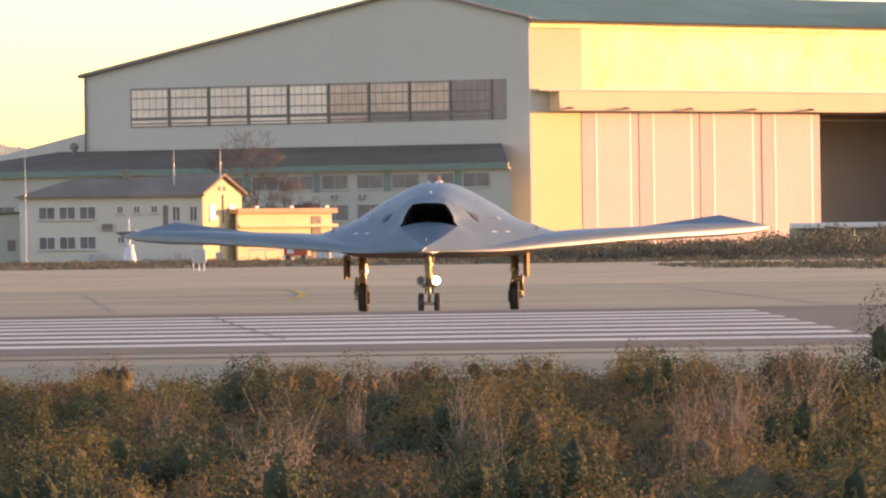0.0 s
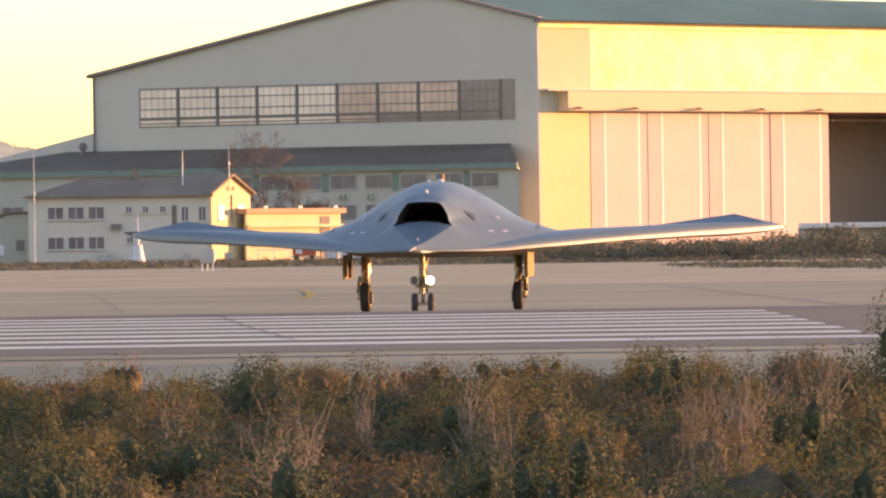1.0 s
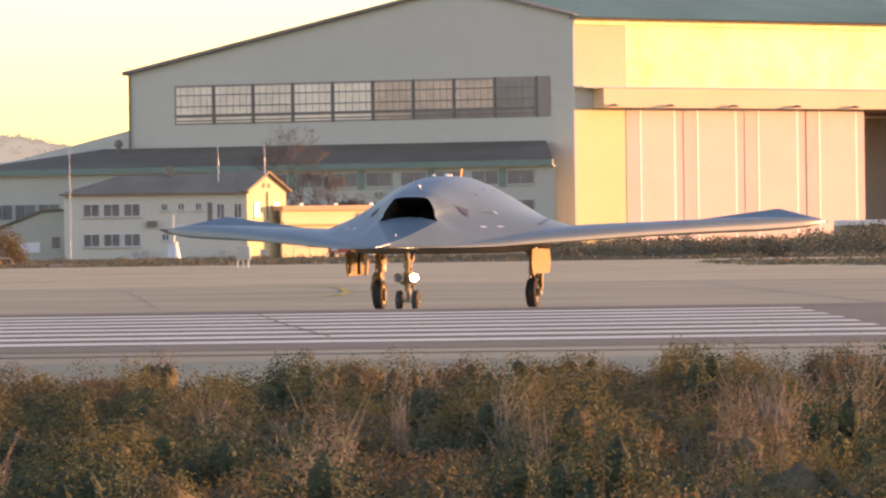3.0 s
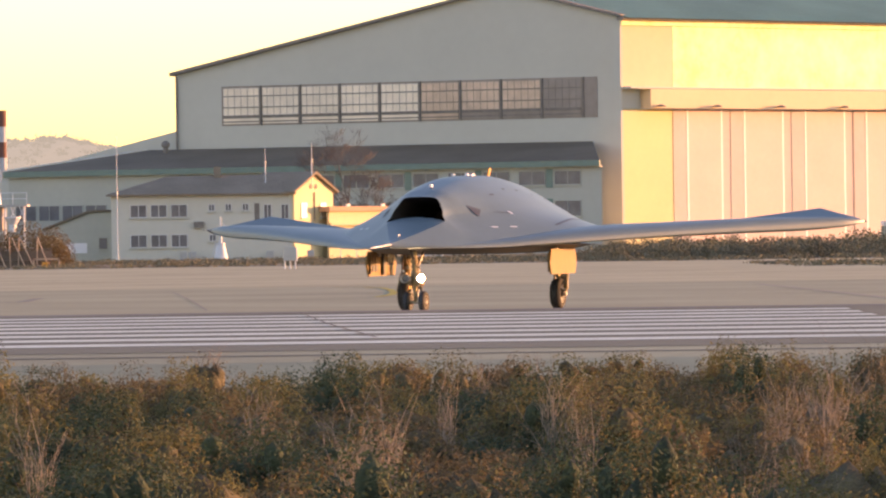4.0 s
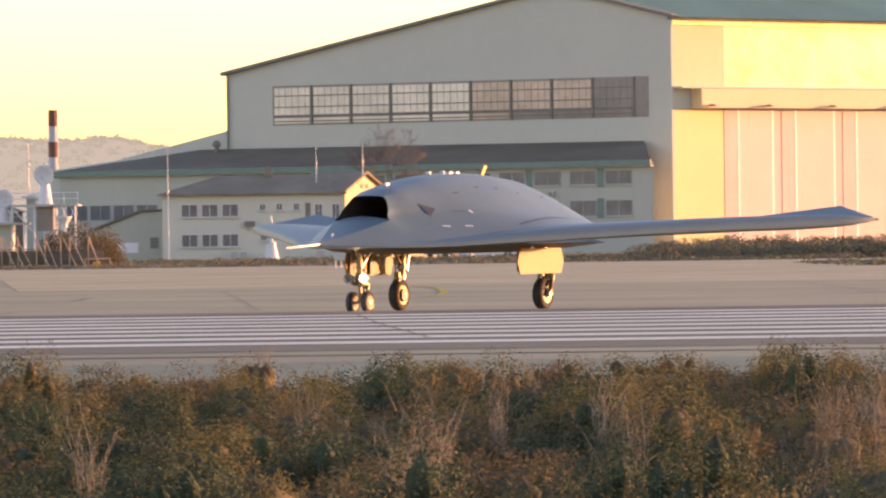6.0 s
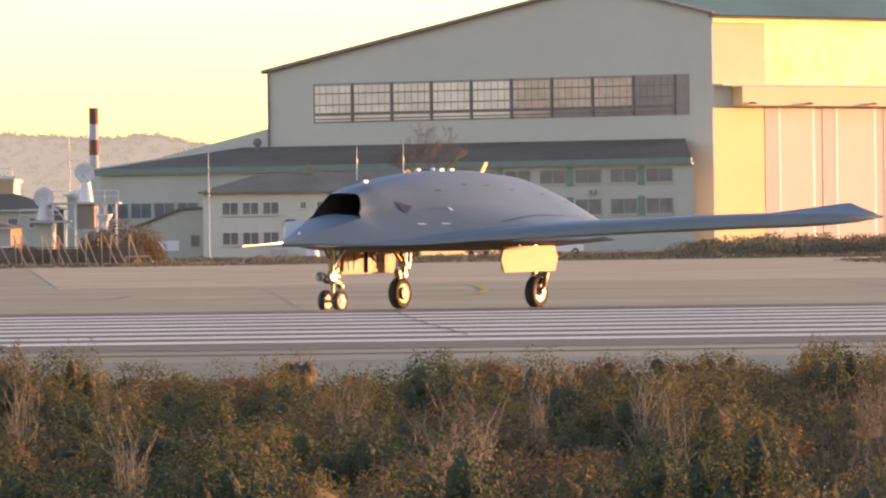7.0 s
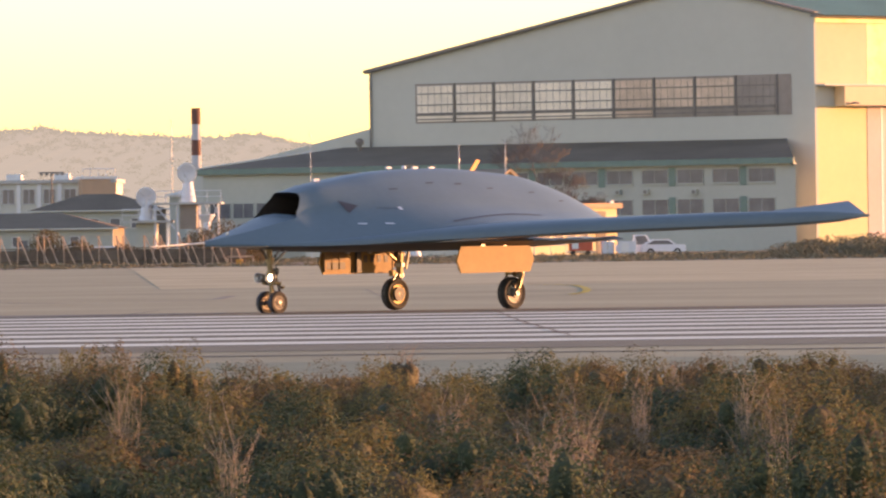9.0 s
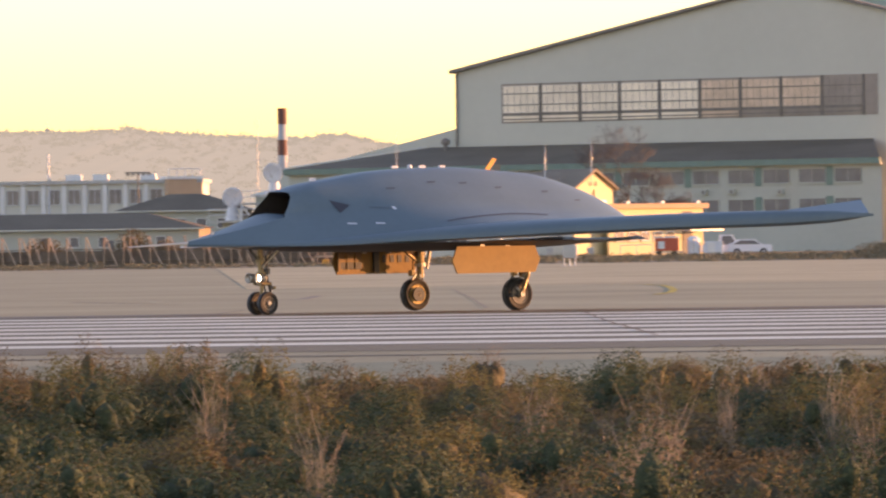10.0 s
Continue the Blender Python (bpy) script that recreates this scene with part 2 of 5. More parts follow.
def make_ground():
    ys = [-300, 0, 20, 56, 63, 66, 103, 116.5, 420, 700, 1500, 4900]
    xs = [-2500, -300, -60, 60, 300, 2500]
    verts = [(x, y, ground_z(max(y, 0)) - 0.02) for y in ys for x in xs]
    n = len(xs)
    faces = [(j * n + i, j * n + i + 1, (j + 1) * n + i + 1, (j + 1) * n + i) for j in range(len(ys) - 1) for i in range(n - 1)]
    tagged(new("ground", mesh_of("ground", verts, faces, M["soil"])), "dry brown soil of the airfield, with scrub", "ground", kind="structure")
    strip("old_apron", 191.0, 404.0, -260, 260, M["shoulder"], 0.0, "weathered grey concrete of the older apron", "apron")
    apron = new("apron", mesh_of("apron", [(-17.5, 191, 0.006), (260, 191, 0.006), (260, 404, 0.006), (-39, 404, 0.006)], [(0, 1, 2, 3)], M["concrete"]))
    tagged(apron, "pale pinkish concrete apron with long joints", "apron", kind="structure")
    strip("taxiway", 103.2, 191.0, -260, 260, M["shoulder"], 0.004, "pale grey paved taxiway strip beside the runway", "taxiway")
    run = strip("runway", 66.0, 103.2, -400, 400, M["asphalt"], 0.004, "dark asphalt runway with white threshold stripes", "runway")
    strip("runway_shoulder", 56.5, 66.0, -400, 400, M["shoulder"], 0.0, "pale worn paved shoulder along the runway", "pavement")
    # threshold stripes: long bars that end on one line
    for k in range(8):
        y = 71.0 + 3.75 * k
        strip("threshold_stripe", y - 0.88, y + 0.88, -25.2, 4.9, M["marking"], 0.008, parent=run)
    seam("apron_joint", [(-10.4, 178.0), (-8.2, 148.0), (-6.5, 123.0)], 0.05, "grey filled joint across the taxiway", M["joint"])
    seam("runway_crack", [(-3.85, 101.5), (-2.9, 87.0), (-1.9, 74.2)], 0.032, "thin dark crack across the runway", M["crack"], 0.013)
    seam("apron_joint", [(-11.5, 125), (-11.45, 118), (-11.3, 104)], 0.06, "dark tar joint across the taxiway")
    seam("apron_joint", [(-15.4, 190), (-30, 189.0), (-60, 187)], 0.3, "dark long joint of the apron")
    seam("apron_joint", [(-7.0, 186.0), (9.0, 186.5), (40, 187)], 0.3, "dark long joint of the apron")
    for y, x0, x1, w in ((214.0, -22, 40, 0.35), (246.0, -24, 30, 0.45), (287.0, -20, 44, 0.6), (340.0, -30, 36, 0.7), (161.0, -3, 16, 0.2), (134.0, 1, 12, 0.12)):
        seam("apron_joint", [(x0, y), ((x0 + x1) / 2, y + 0.6), (x1, y - 0.4)], w, "faint grey joint along the paving", M["joint_faint"], 0.0085)
    seam("tar_band", [(6.4, 178.0), (7.2, 142.0), (7.6, 121.0), (12.0, 117.0)], 0.25, "wide grey tar repair on the taxiway", M["joint_faint"])
    seam("tar_band", [(-18.0, 150.0), (-14.5, 141.0), (-12.4, 150.0), (-12.8, 160.0)], 0.3, "wide grey tar repair on the taxiway", M["joint"])
    arc = [(-6.4, 189.0), (-5.2, 187.0), (-4.5, 182.5), (-4.05, 174.0), (-3.72, 164.0), (-3.62, 156.0), (-3.85, 150.0)]
    seam("yellow_curve", arc, 0.21, "curved yellow guide line, worn", M["yellow_line"], 0.013)
    strip("runway_edge_band", 101.0, 103.6, -400, 400, M["crack_soft"], 0.009, "dark oily edge of the runway asphalt", "pavement")
    strip("edge_line", 64.6, 64.78, -400, 400, M["crack"], 0.005, "thin dark joint along the shoulder", "joint")


make_ground()


# ---- the aircraft ----
def le_x(y):
    return 5.62 - abs(y) * (5.62 + 3.25) / 6.12


def te_x(y):
    return float(np.interp(abs(y), [0, 0.55, 1.15, 2.4, 3.6, 6.15, 6.25], [-3.05, -2.85, -3.1, -2.25, -2.95, -3.50, -3.52]))


def mid_z(y):
    return float(np.interp(abs(y), [0, 0.9, 1.5, 2.3, 4.4, 5.4, 6.25], [1.15, 1.165, 1.19, 1.27, 1.425, 1.46, 1.49]))


def aircraft_body(root):
    # flying wing: stations across the span, chordwise points over and under
    ys = [0, 0.25, 0.53, 0.8, 1.1, 1.5, 2.0, 2.5, 3.0, 3.5, 4.0, 4.6, 5.2, 5.6, 5.9, 6.12, 6.22, 6.25]
    us = [0, 0.0015, 0.006, 0.02, 0.05, 0.1, 0.18, 0.28, 0.4, 0.52, 0.65, 0.78, 0.9, 1.0]

    def foil(u, up):
        return (2.6 * u ** 0.36 * (1 - u) ** 0.9 if up else 2.3 * u ** 0.36 * (1 - u) ** 0.8) * 0.5

    def station(y, side, up):
        row = []
        a = abs(y)
        xl = le_x(a) if a <= 6.12 else -3.25 - (a - 6.12) * 2.6
        xt = te_x(a)
        thick = float(np.interp(a, [0, 1, 1.8, 2.6, 4.4, 5.4, 5.95, 6.25], [0.12, 0.18, 0.25, 0.26, 0.21, 0.19, 0.13, 0.03]))
        low = float(np.interp(a, [0, 1, 1.8, 2.6, 4.2, 5.4, 5.9, 6.25], [0.07, 0.07, 0.08, 0.15, 0.24, 0.23, 0.16, 0.03]))
        drop = float(np.interp(a, [0, 0.5, 1.2, 2.4, 3.6], [0, 0.015, 0.04, 0.035, 0]))
        rim, thick, low = mid_z(a) - 0.365 * low - drop, thick + 0.65 * low + 1.7 * drop, 0.35 * low
        for u in us:
            z = rim + max(0.0, 1.37 - rim) * u ** 1.3 + (thick * foil(u, True) if up else -low * foil(u, False))
            row.append((xl + (xt - xl) * u, side * a, z))
        return row
    for side, word in ((1, "port_wing"), (-1, "starboard_wing")):
        # the lower skin's darker grey has the underside's shade in it
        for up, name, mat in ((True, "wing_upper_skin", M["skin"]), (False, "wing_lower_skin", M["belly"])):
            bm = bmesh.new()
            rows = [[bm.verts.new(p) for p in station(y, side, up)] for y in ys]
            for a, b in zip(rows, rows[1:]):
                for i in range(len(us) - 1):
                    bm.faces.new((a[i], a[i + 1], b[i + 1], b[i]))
            ob = part(name, bm, mat, root, "wing underside, darker grey for its shade" if not up else "smooth blue-grey upper wing skin", smooth=True)
            if not up:
                # the leading edge wraps under in the upper colour
                ob.data.materials.append(M["skin"])
                n = len(us) - 1
                ob.data.polygons.foreach_set("material_index", [1 if (i % n) < 12 else 0 for i in range(len(ob.data.polygons))])
        # raised elevon on the outer trailing edge
        bm = bmesh.new()
        tri = [(-2.80, 3.30, 1.485), (-3.42, 6.10, 1.515), (-3.56, 6.16, 1.53), (-4.16, 5.26, 1.745), (-3.05, 3.36, 1.49)]
        top = [bm.verts.new((x, side * y, z)) for x, y, z in tri]
        bot = [bm.verts.new((x + 0.01, side * y, z - d)) for (x, y, z), d in zip(tri, (0.11, 0.08, 0.04, 0.03, 0.06))]
        bm.faces.new(top)
        bm.faces.new(bot[::-1])
        for i in range(5):
            j = (i + 1) % 5
            bm.faces.new((top[i], bot[i], bot[j], top[j]))
        part("elevon", bm, M["skin"], root, "raised blue-grey control surface")

    # hood: sections from the intake lip to the tail
    H = [0.0, 0.3, 0.6, 0.8, 0.9, 1.0]
    secs = [
        # x, then (y, z) of six stations from the spine to the foot
        (4.05, [(0, 2.00), (0.17, 1.995), (0.31, 1.96), (0.44, 1.76), (0.53, 1.575), (1.08, 1.13)]),
        (3.80, [(0, 2.055), (0.19, 2.045), (0.35, 2.00), (0.50, 1.80), (0.63, 1.60), (1.27, 1.17)]),
        (3.40, [(0, 2.15), (0.22, 2.14), (0.43, 2.06), (0.63, 1.86), (0.82, 1.65), (1.53, 1.18)]),
        (2.80, [(0, 2.27), (0.26, 2.255), (0.54, 2.14), (0.83, 1.93), (1.12, 1.70), (1.92, 1.195)]),
        (2.10, [(0, 2.37), (0.30, 2.35), (0.64, 2.21), (1.00, 1.99), (1.40, 1.74), (2.36, 1.225)]),
        (1.20, [(0, 2.43), (0.33, 2.41), (0.70, 2.25), (1.12, 2.02), (1.60, 1.74), (2.75, 1.32)]),
        (0.30, [(0, 2.44), (0.34, 2.42), (0.73, 2.25), (1.17, 2.00), (1.68, 1.71), (2.70, 1.40)]),
        (-0.60, [(0, 2.38), (0.34, 2.36), (0.73, 2.18), (1.17, 1.93), (1.66, 1.66), (2.60, 1.40)]),
        (-1.30, [(0, 2.315), (0.33, 2.295), (0.71, 2.125), (1.13, 1.885), (1.57, 1.64), (2.35, 1.39)]),
        (-2.00, [(0, 2.135), (0.33, 2.12), (0.70, 1.985), (1.08, 1.78), (1.46, 1.575), (1.95, 1.38)]),
        (-2.55, [(0, 1.915), (0.33, 1.905), (0.68, 1.80), (1.02, 1.64), (1.33, 1.47), (1.55, 1.35)]),
        (-2.95, [(0, 1.60), (0.33, 1.595), (0.66, 1.54), (0.95, 1.44), (1.15, 1.35), (1.25, 1.28)]),
    ]

    def smooth_line(pts, n):
        # Catmull-Rom through the stations
        out = []
        p = [Vector(q) for q in pts]
        p = [2 * p[0] - p[1], *p, 2 * p[-1] - p[-2]]
        for i in range(1, len(p) - 2):
            for k in range(n):
                t = k / n
                a, b, c, d = p[i - 1], p[i], p[i + 1], p[i + 2]
                out.append(0.5 * ((2 * b) + (c - a) * t + (2 * a - 5 * b + 4 * c - d) * t * t + (3 * b - a - 3 * c + d) * t ** 3))
        out.append(p[-2])
        return out
    lines = [[Vector((x, y * (0.965 if x < 3.9 else 1.0), z - 0.058 * min(1.0, (4.05 - x) / 1.2))) for y, z in pts] for x, pts in secs]
    # mirror first, so that the spine is smooth
    lines = [[Vector((v.x, -v.y, v.z)) for v in row[:0:-1]] + row for row in lines]
    cols = [smooth_line([row[j] for row in lines], 4) for j in range(len(lines[0]))]
    rows = [smooth_line([c[i] for c in cols], 4) for i in range(len(cols[0]))]

    def rake(v, i):
        # the lip leans back towards the top over the first rows
        fade = max(0.0, 1 - i / 8)
        beak = 0.24 * max(0.0, 1 - abs(v.y) / 0.36) * min(1.0, max(0.0, (v.z - 1.70) / 0.2))
        return Vector((v.x + fade * (beak - 0.75 * max(0.0, v.z - 1.58)), v.y, v.z))
    bm = bmesh.new()
    grid = [[bm.verts.new(rake(v, i)) for v in row] for i, row in enumerate(rows)]
    for a, b in zip(grid, grid[1:]):
        for i in range(len(a) - 1):
            bm.faces.new((a[i], a[i + 1], b[i + 1], b[i]))
    lip = [v.co.copy() for v in grid[0]]
    # the cheeks below the mouth run on to the point of the nose
    for side in (1, -1):
        last = [grid[0][20 + side * k] for k in (16, 17, 18, 19, 20)]
        for s in (0.12, 0.28, 0.45, 0.62, 0.78, 0.9, 1.0):
            x = 4.05 + 1.57 * s
            k = 1 - s
            crest = Vector((0.53 * k + 0.004, 1.205 + 0.372 * k ** 1.15 - 0.004 * k))
            foot = Vector(((5.62 - x) * 0.690 + 0.02, 1.155 + 0.01 * k))
            c0, f0 = Vector((0.534, 1.573)), Vector((1.103, 1.165))
            row = []
            for j in range(5):
                t = j / 4
                v = lip[20 + side * (16 + j)]
                off = Vector((v.y * side, v.z)) - c0.lerp(f0, t)
                q = crest.lerp(foot, t) + off * k + Vector((0, 0.03 * k * s * 4 * t * (1 - t)))
                row.append(bm.verts.new((x, side * q.x, q.y)))
            for j in range(4):
                bm.faces.new((last[j], last[j + 1], row[j + 1], row[j]))
            last = row
    hood = part("fuselage", bm, M["skin"], root, "smooth domed blue-grey fuselage over the engine", smooth=True)
    # duct behind the lip: the mouth drawn back, a little inside the skin
    mouth = [v for v in lip if abs(v.y) <= 0.54]
    bm = bmesh.new()
    rings = []
    for k, (dx, sh) in enumerate(((0.0, 0.985), (0.25, 0.94), (0.9, 0.85), (1.9, 0.7))):
        ring = [bm.verts.new((v.x - dx, v.y * sh, 1.60 + (v.z - 1.60) * sh - dx * 0.06)) for v in mouth]
        rings.append(ring)
    for a, b in zip(rings, rings[1:]):
        for i in range(len(a) - 1):
            bm.faces.new((a[i], a[i + 1], b[i + 1], b[i]))
    bm.faces.new(rings[-1])
    bm.faces.new((rings[1][0], rings[1][-1], rings[-1][-1], rings[-1][0]))
    part("intake_duct", bm, M["duct"], root, "black engine intake duct")
    # nose deck from the point of the nose to the mouth, running on as the floor of the duct
    bm = bmesh.new()
    deck = []
    for x in (5.62, 5.35, 5.1, 4.8, 4.5, 4.25, 4.05, 3.98, 3.96, 3.7, 3.2):
        k = min(1.0, (5.62 - x) / (5.62 - 4.05))
        ridge = 1.205 + 0.372 * k ** 1.15 - max(0, 4.05 - x) * 0.05
        w = 0.53 * k + 0.004
        row = [(-w, ridge - 0.004 * k), (-w * 0.5, ridge + 0.055 * k ** 3), (0, ridge + 0.075 * k ** 3)]
        row = row + [(-y, z) for y, z in row[-2::-1]]
        if x < 3.97:
            row = [(y * 0.98, z) for y, z in row]
        deck.append([bm.verts.new((x, y, z)) for y, z in row])
    for a, b in zip(deck, deck[1:]):
        for i in range(len(a) - 1):
            bm.faces.new((a[i], a[i + 1], b[i + 1], b[i]))
    part("nose", bm, M["skin"], root, "pointed blue-grey nose deck below the intake", smooth=True)
    # belly keel
    bm = bmesh.new()
    kx = [(5.3, 0.06, 1.135), (4.6, 0.45, 1.09), (3.6, 0.80, 1.03), (2.0, 1.30, 1.00), (0.0, 1.55, 1.005), (-1.4, 1.4, 1.06), (-2.9, 1.0, 1.19)]
    ring = []
    for x, w, z in kx:
        ring.append([bm.verts.new((x, y, zz)) for y, zz in ((-w * 1.25, 1.15), (-w, z + 0.03), (-w * 0.6, z), (w * 0.6, z), (w, z + 0.03), (w * 1.25, 1.15))])
    for a, b in zip(ring, ring[1:]):
        for i in range(5):
            bm.faces.new((a[i], a[i + 1], b[i + 1], b[i]))
    part("belly", bm, M["belly"], root, "flat belly, darker grey for its shade", smooth=True)


def aircraft_gear(root):
    wheels = []
    for side in (1, -1):
        y = 1.41 * side
        o = y + 0.13 * side
        leg = part("main_gear_leg", rod((-0.12, y, 0.56), (-0.10, y, 1.12), 0.058, rod((-0.11, y, 0.78), (-0.10, y, 1.12), 0.075)), M["gear_metal"], root, "oily gold-brown main landing gear leg")
        part("yoke", rod((-0.12, y - 0.05 * side, 0.60), (-0.12, o, 0.58), 0.05), M["steel"], leg)
        part("trailing_arm", rod((-0.13, o, 0.60), (0.0, o, 0.275), 0.042, r2=0.034), M["gear_metal"], leg)
        part("shock_strut", rod((-0.16, o, 0.66), (-0.02, o + 0.03 * side, 0.36), 0.024), M["gear_metal"], leg)
        part("drag_brace", rod((-0.10, y, 0.80), (0.36, y - 0.06 * side, 1.08), 0.026), M["gear_metal"], leg)
        part("lock_link", rod((0.12, y - 0.03 * side, 0.94), (-0.02, y - 0.06 * side, 1.08), 0.018), M["steel"], leg)
        part("brake_hose", rod((-0.19, y + 0.05 * side, 0.50), (-0.17, y + 0.03 * side, 1.05), 0.013), M["rubber"], leg)
        part("actuator", rod((-0.22, y - 0.04 * side, 0.70), (-0.30, y - 0.05 * side, 1.08), 0.028), M["steel"], leg)
        part("torque_link", rod((0.0, y - 0.04 * side, 0.62), (0.13, y - 0.05 * side, 0.48), 0.022, rod((0.13, y - 0.05 * side, 0.48), (0.04, o, 0.34), 0.022)), M["steel"], leg)
        part("leg_collar", rod((-0.115, y, 0.74), (-0.112, y, 0.80), 0.095), M["steel"], leg)
        part("leg_clamp", box(-0.20, -0.03, y - 0.06, y + 0.06, 0.92, 0.99, 0.012), M["rim_dark"], leg)
        part("uplock", box(0.02, 0.10, y - 0.05, y + 0.05, 0.58, 0.68, 0.012), M["gear_metal"], leg)
        part("hydraulic_line", rod((0.0, y + 0.07 * side, 0.60), (-0.03, y + 0.07 * side, 1.08), 0.011, sides=6), M["rubber"], leg)
        part("brake_unit", turned([(0.06, -0.03), (0.12, -0.03), (0.12, 0.03), (0.06, 0.03)], axis="y", sides=14, m=pose(0, y - 0.09 * side, 0.275)), M["skin_dark"], leg)
        part("axle", rod((0, y - 0.12 * side, 0.275), (0, o + 0.03 * side, 0.275), 0.042), M["steel"], leg)
        # port rim is darker for its brake and the strut's painted shade
        wheels.append((wheel(root, 0.275, 0.18, (0, y, 0.275), side, "rim_dark" if side == 1 else "rim"), 0.275, (0, y, 0.275)))
        # large hexagonal door hung outboard of the wheel
        bm = prism([(0.80, 0.655), (0.90, 0.86), (0.80, 1.10), (-0.80, 1.10), (-0.90, 0.88), (-0.80, 0.665)], y + 0.25 * side, y + 0.28 * side)
        door = part("main_gear_door", bm, M["gear_white"], root, "golden hexagonal landing gear door", m=pose(0.63, 0, -0.03))
        part("door_hinge", box(-0.3, -0.22, y + 0.20 * side, y + 0.25 * side, 1.0, 1.14), M["steel"], door)
        part("door_hinge", box(0.22, 0.3, y + 0.20 * side, y + 0.25 * side, 1.0, 1.14), M["steel"], door)
        for k in range(3):
            x = 0.30 + 0.17 * k
            part("door_stiffener", box(x, x + 0.13, y + 0.236 * side, y + 0.249 * side, 0.74, 0.86), M["skin_dark"], door)
            part("door_stiffener", box(x, x + 0.13, y + 0.236 * side, y + 0.249 * side, 0.89, 1.02), M["frame_brown"], door)
        part("door_rib", box(-0.04, 0.06, y + 0.20 * side, y + 0.249 * side, 0.68, 1.08), M["skin_dark"], door)
        part("door_rib", box(0.76, 0.80, y + 0.21 * side, y + 0.249 * side, 0.70, 1.05), M["frame_brown"], door)
        for k in range(4):
            part("door_stencil", box(-0.70 + 0.16 * k, -0.62 + 0.16 * k, y + 0.243 * side, y + 0.249 * side, 0.85, 0.97), M["skin_dark"], door)
    # nose gear
    leg = part("nose_gear_leg", rod((4.14, 0, 0.19), (4.18, 0, 1.12), 0.032, rod((4.16, 0, 0.62), (4.18, 0, 1.12), 0.048)), M["gear_metal"], root, "dull steel nose gear leg with lamps")
    part("nose_axle", rod((4.14, -0.15, 0.19), (4.14, 0.15, 0.19), 0.03), M["steel"], leg)
    part("steering_collar", rod((4.15, 0, 0.50), (4.16, 0, 0.70), 0.075), M["gear_metal"], leg)
    part("upper_collar", rod((4.175, 0, 0.86), (4.178, 0, 0.92), 0.068), M["gear_metal"], leg)
    part("nose_torque_link", rod((4.08, 0, 0.55), (3.93, 0, 0.44), 0.022, rod((3.93, 0, 0.44), (4.08, 0, 0.27), 0.022)), M["steel"], leg)
    part("torque_link_pin", rod((3.93, -0.06, 0.44), (3.93, 0.06, 0.44), 0.026), M["gear_metal"], leg)
    part("nose_drag_brace", rod((4.17, 0.05, 0.78), (3.80, 0.09, 1.12), 0.02, rod((4.17, -0.05, 0.78), (3.80, -0.09, 1.12), 0.02)), M["steel"], leg)
    part("retraction_jack", rod((4.20, 0.0, 0.88), (4.42, 0.0, 1.13), 0.024), M["rim_dark"], leg)
    for s in (1, -1):
        part("steering_jack", rod((4.24, 0.09 * s, 0.52), (4.04, 0.10 * s, 0.50), 0.034), M["gear_metal"], leg)
        part("hose", rod((4.06, 0.06 * s, 0.48), (4.10, 0.05 * s, 0.98), 0.012, rod((4.06, 0.06 * s, 0.48), (4.02, 0.07 * s, 0.36), 0.012), sides=6), M["rubber"], leg)
    part("junction_box", box(4.02, 4.10, -0.06, 0.06, 0.66, 0.76, 0.01), M["rim_dark"], leg)
    for s in (1, -1):
        wheels.append((wheel(root, 0.19, 0.10, (4.14, 0.145 * s, 0.19), s, "rim_dark"), 0.19, (4.14, 0.145 * s, 0.19)))
        lamp = part("landing_lamp", turned([(0.03, -0.10), (0.07, -0.05), (0.085, 0.065), (0.072, 0.065), (0.06, 0.0)], axis="x", m=pose(4.26, 0.14 * s, 0.60)), M["steel"], leg, "round landing lamp housing", smooth=True)
        part("lamp_bracket", rod((4.17, 0, 0.60), (4.22, 0.12 * s, 0.60), 0.02), M["steel"], leg)
        if s == 1:
            part("lamp_glass", turned([(0.001, 0.002), (0.058, 0.003), (0.045, 0.012), (0.001, 0.016)], axis="x", m=pose(4.26, 0.14 * s, 0.60)), M["lamp"], lamp, "glowing warm white landing light")
        else:
            part("lamp_glass", turned([(0.001, 0.002), (0.058, 0.003), (0.045, 0.012), (0.001, 0.016)], axis="x", m=pose(4.26, 0.14 * s, 0.60)), M["window_dark"], lamp, "dark lamp glass")
    return wheels


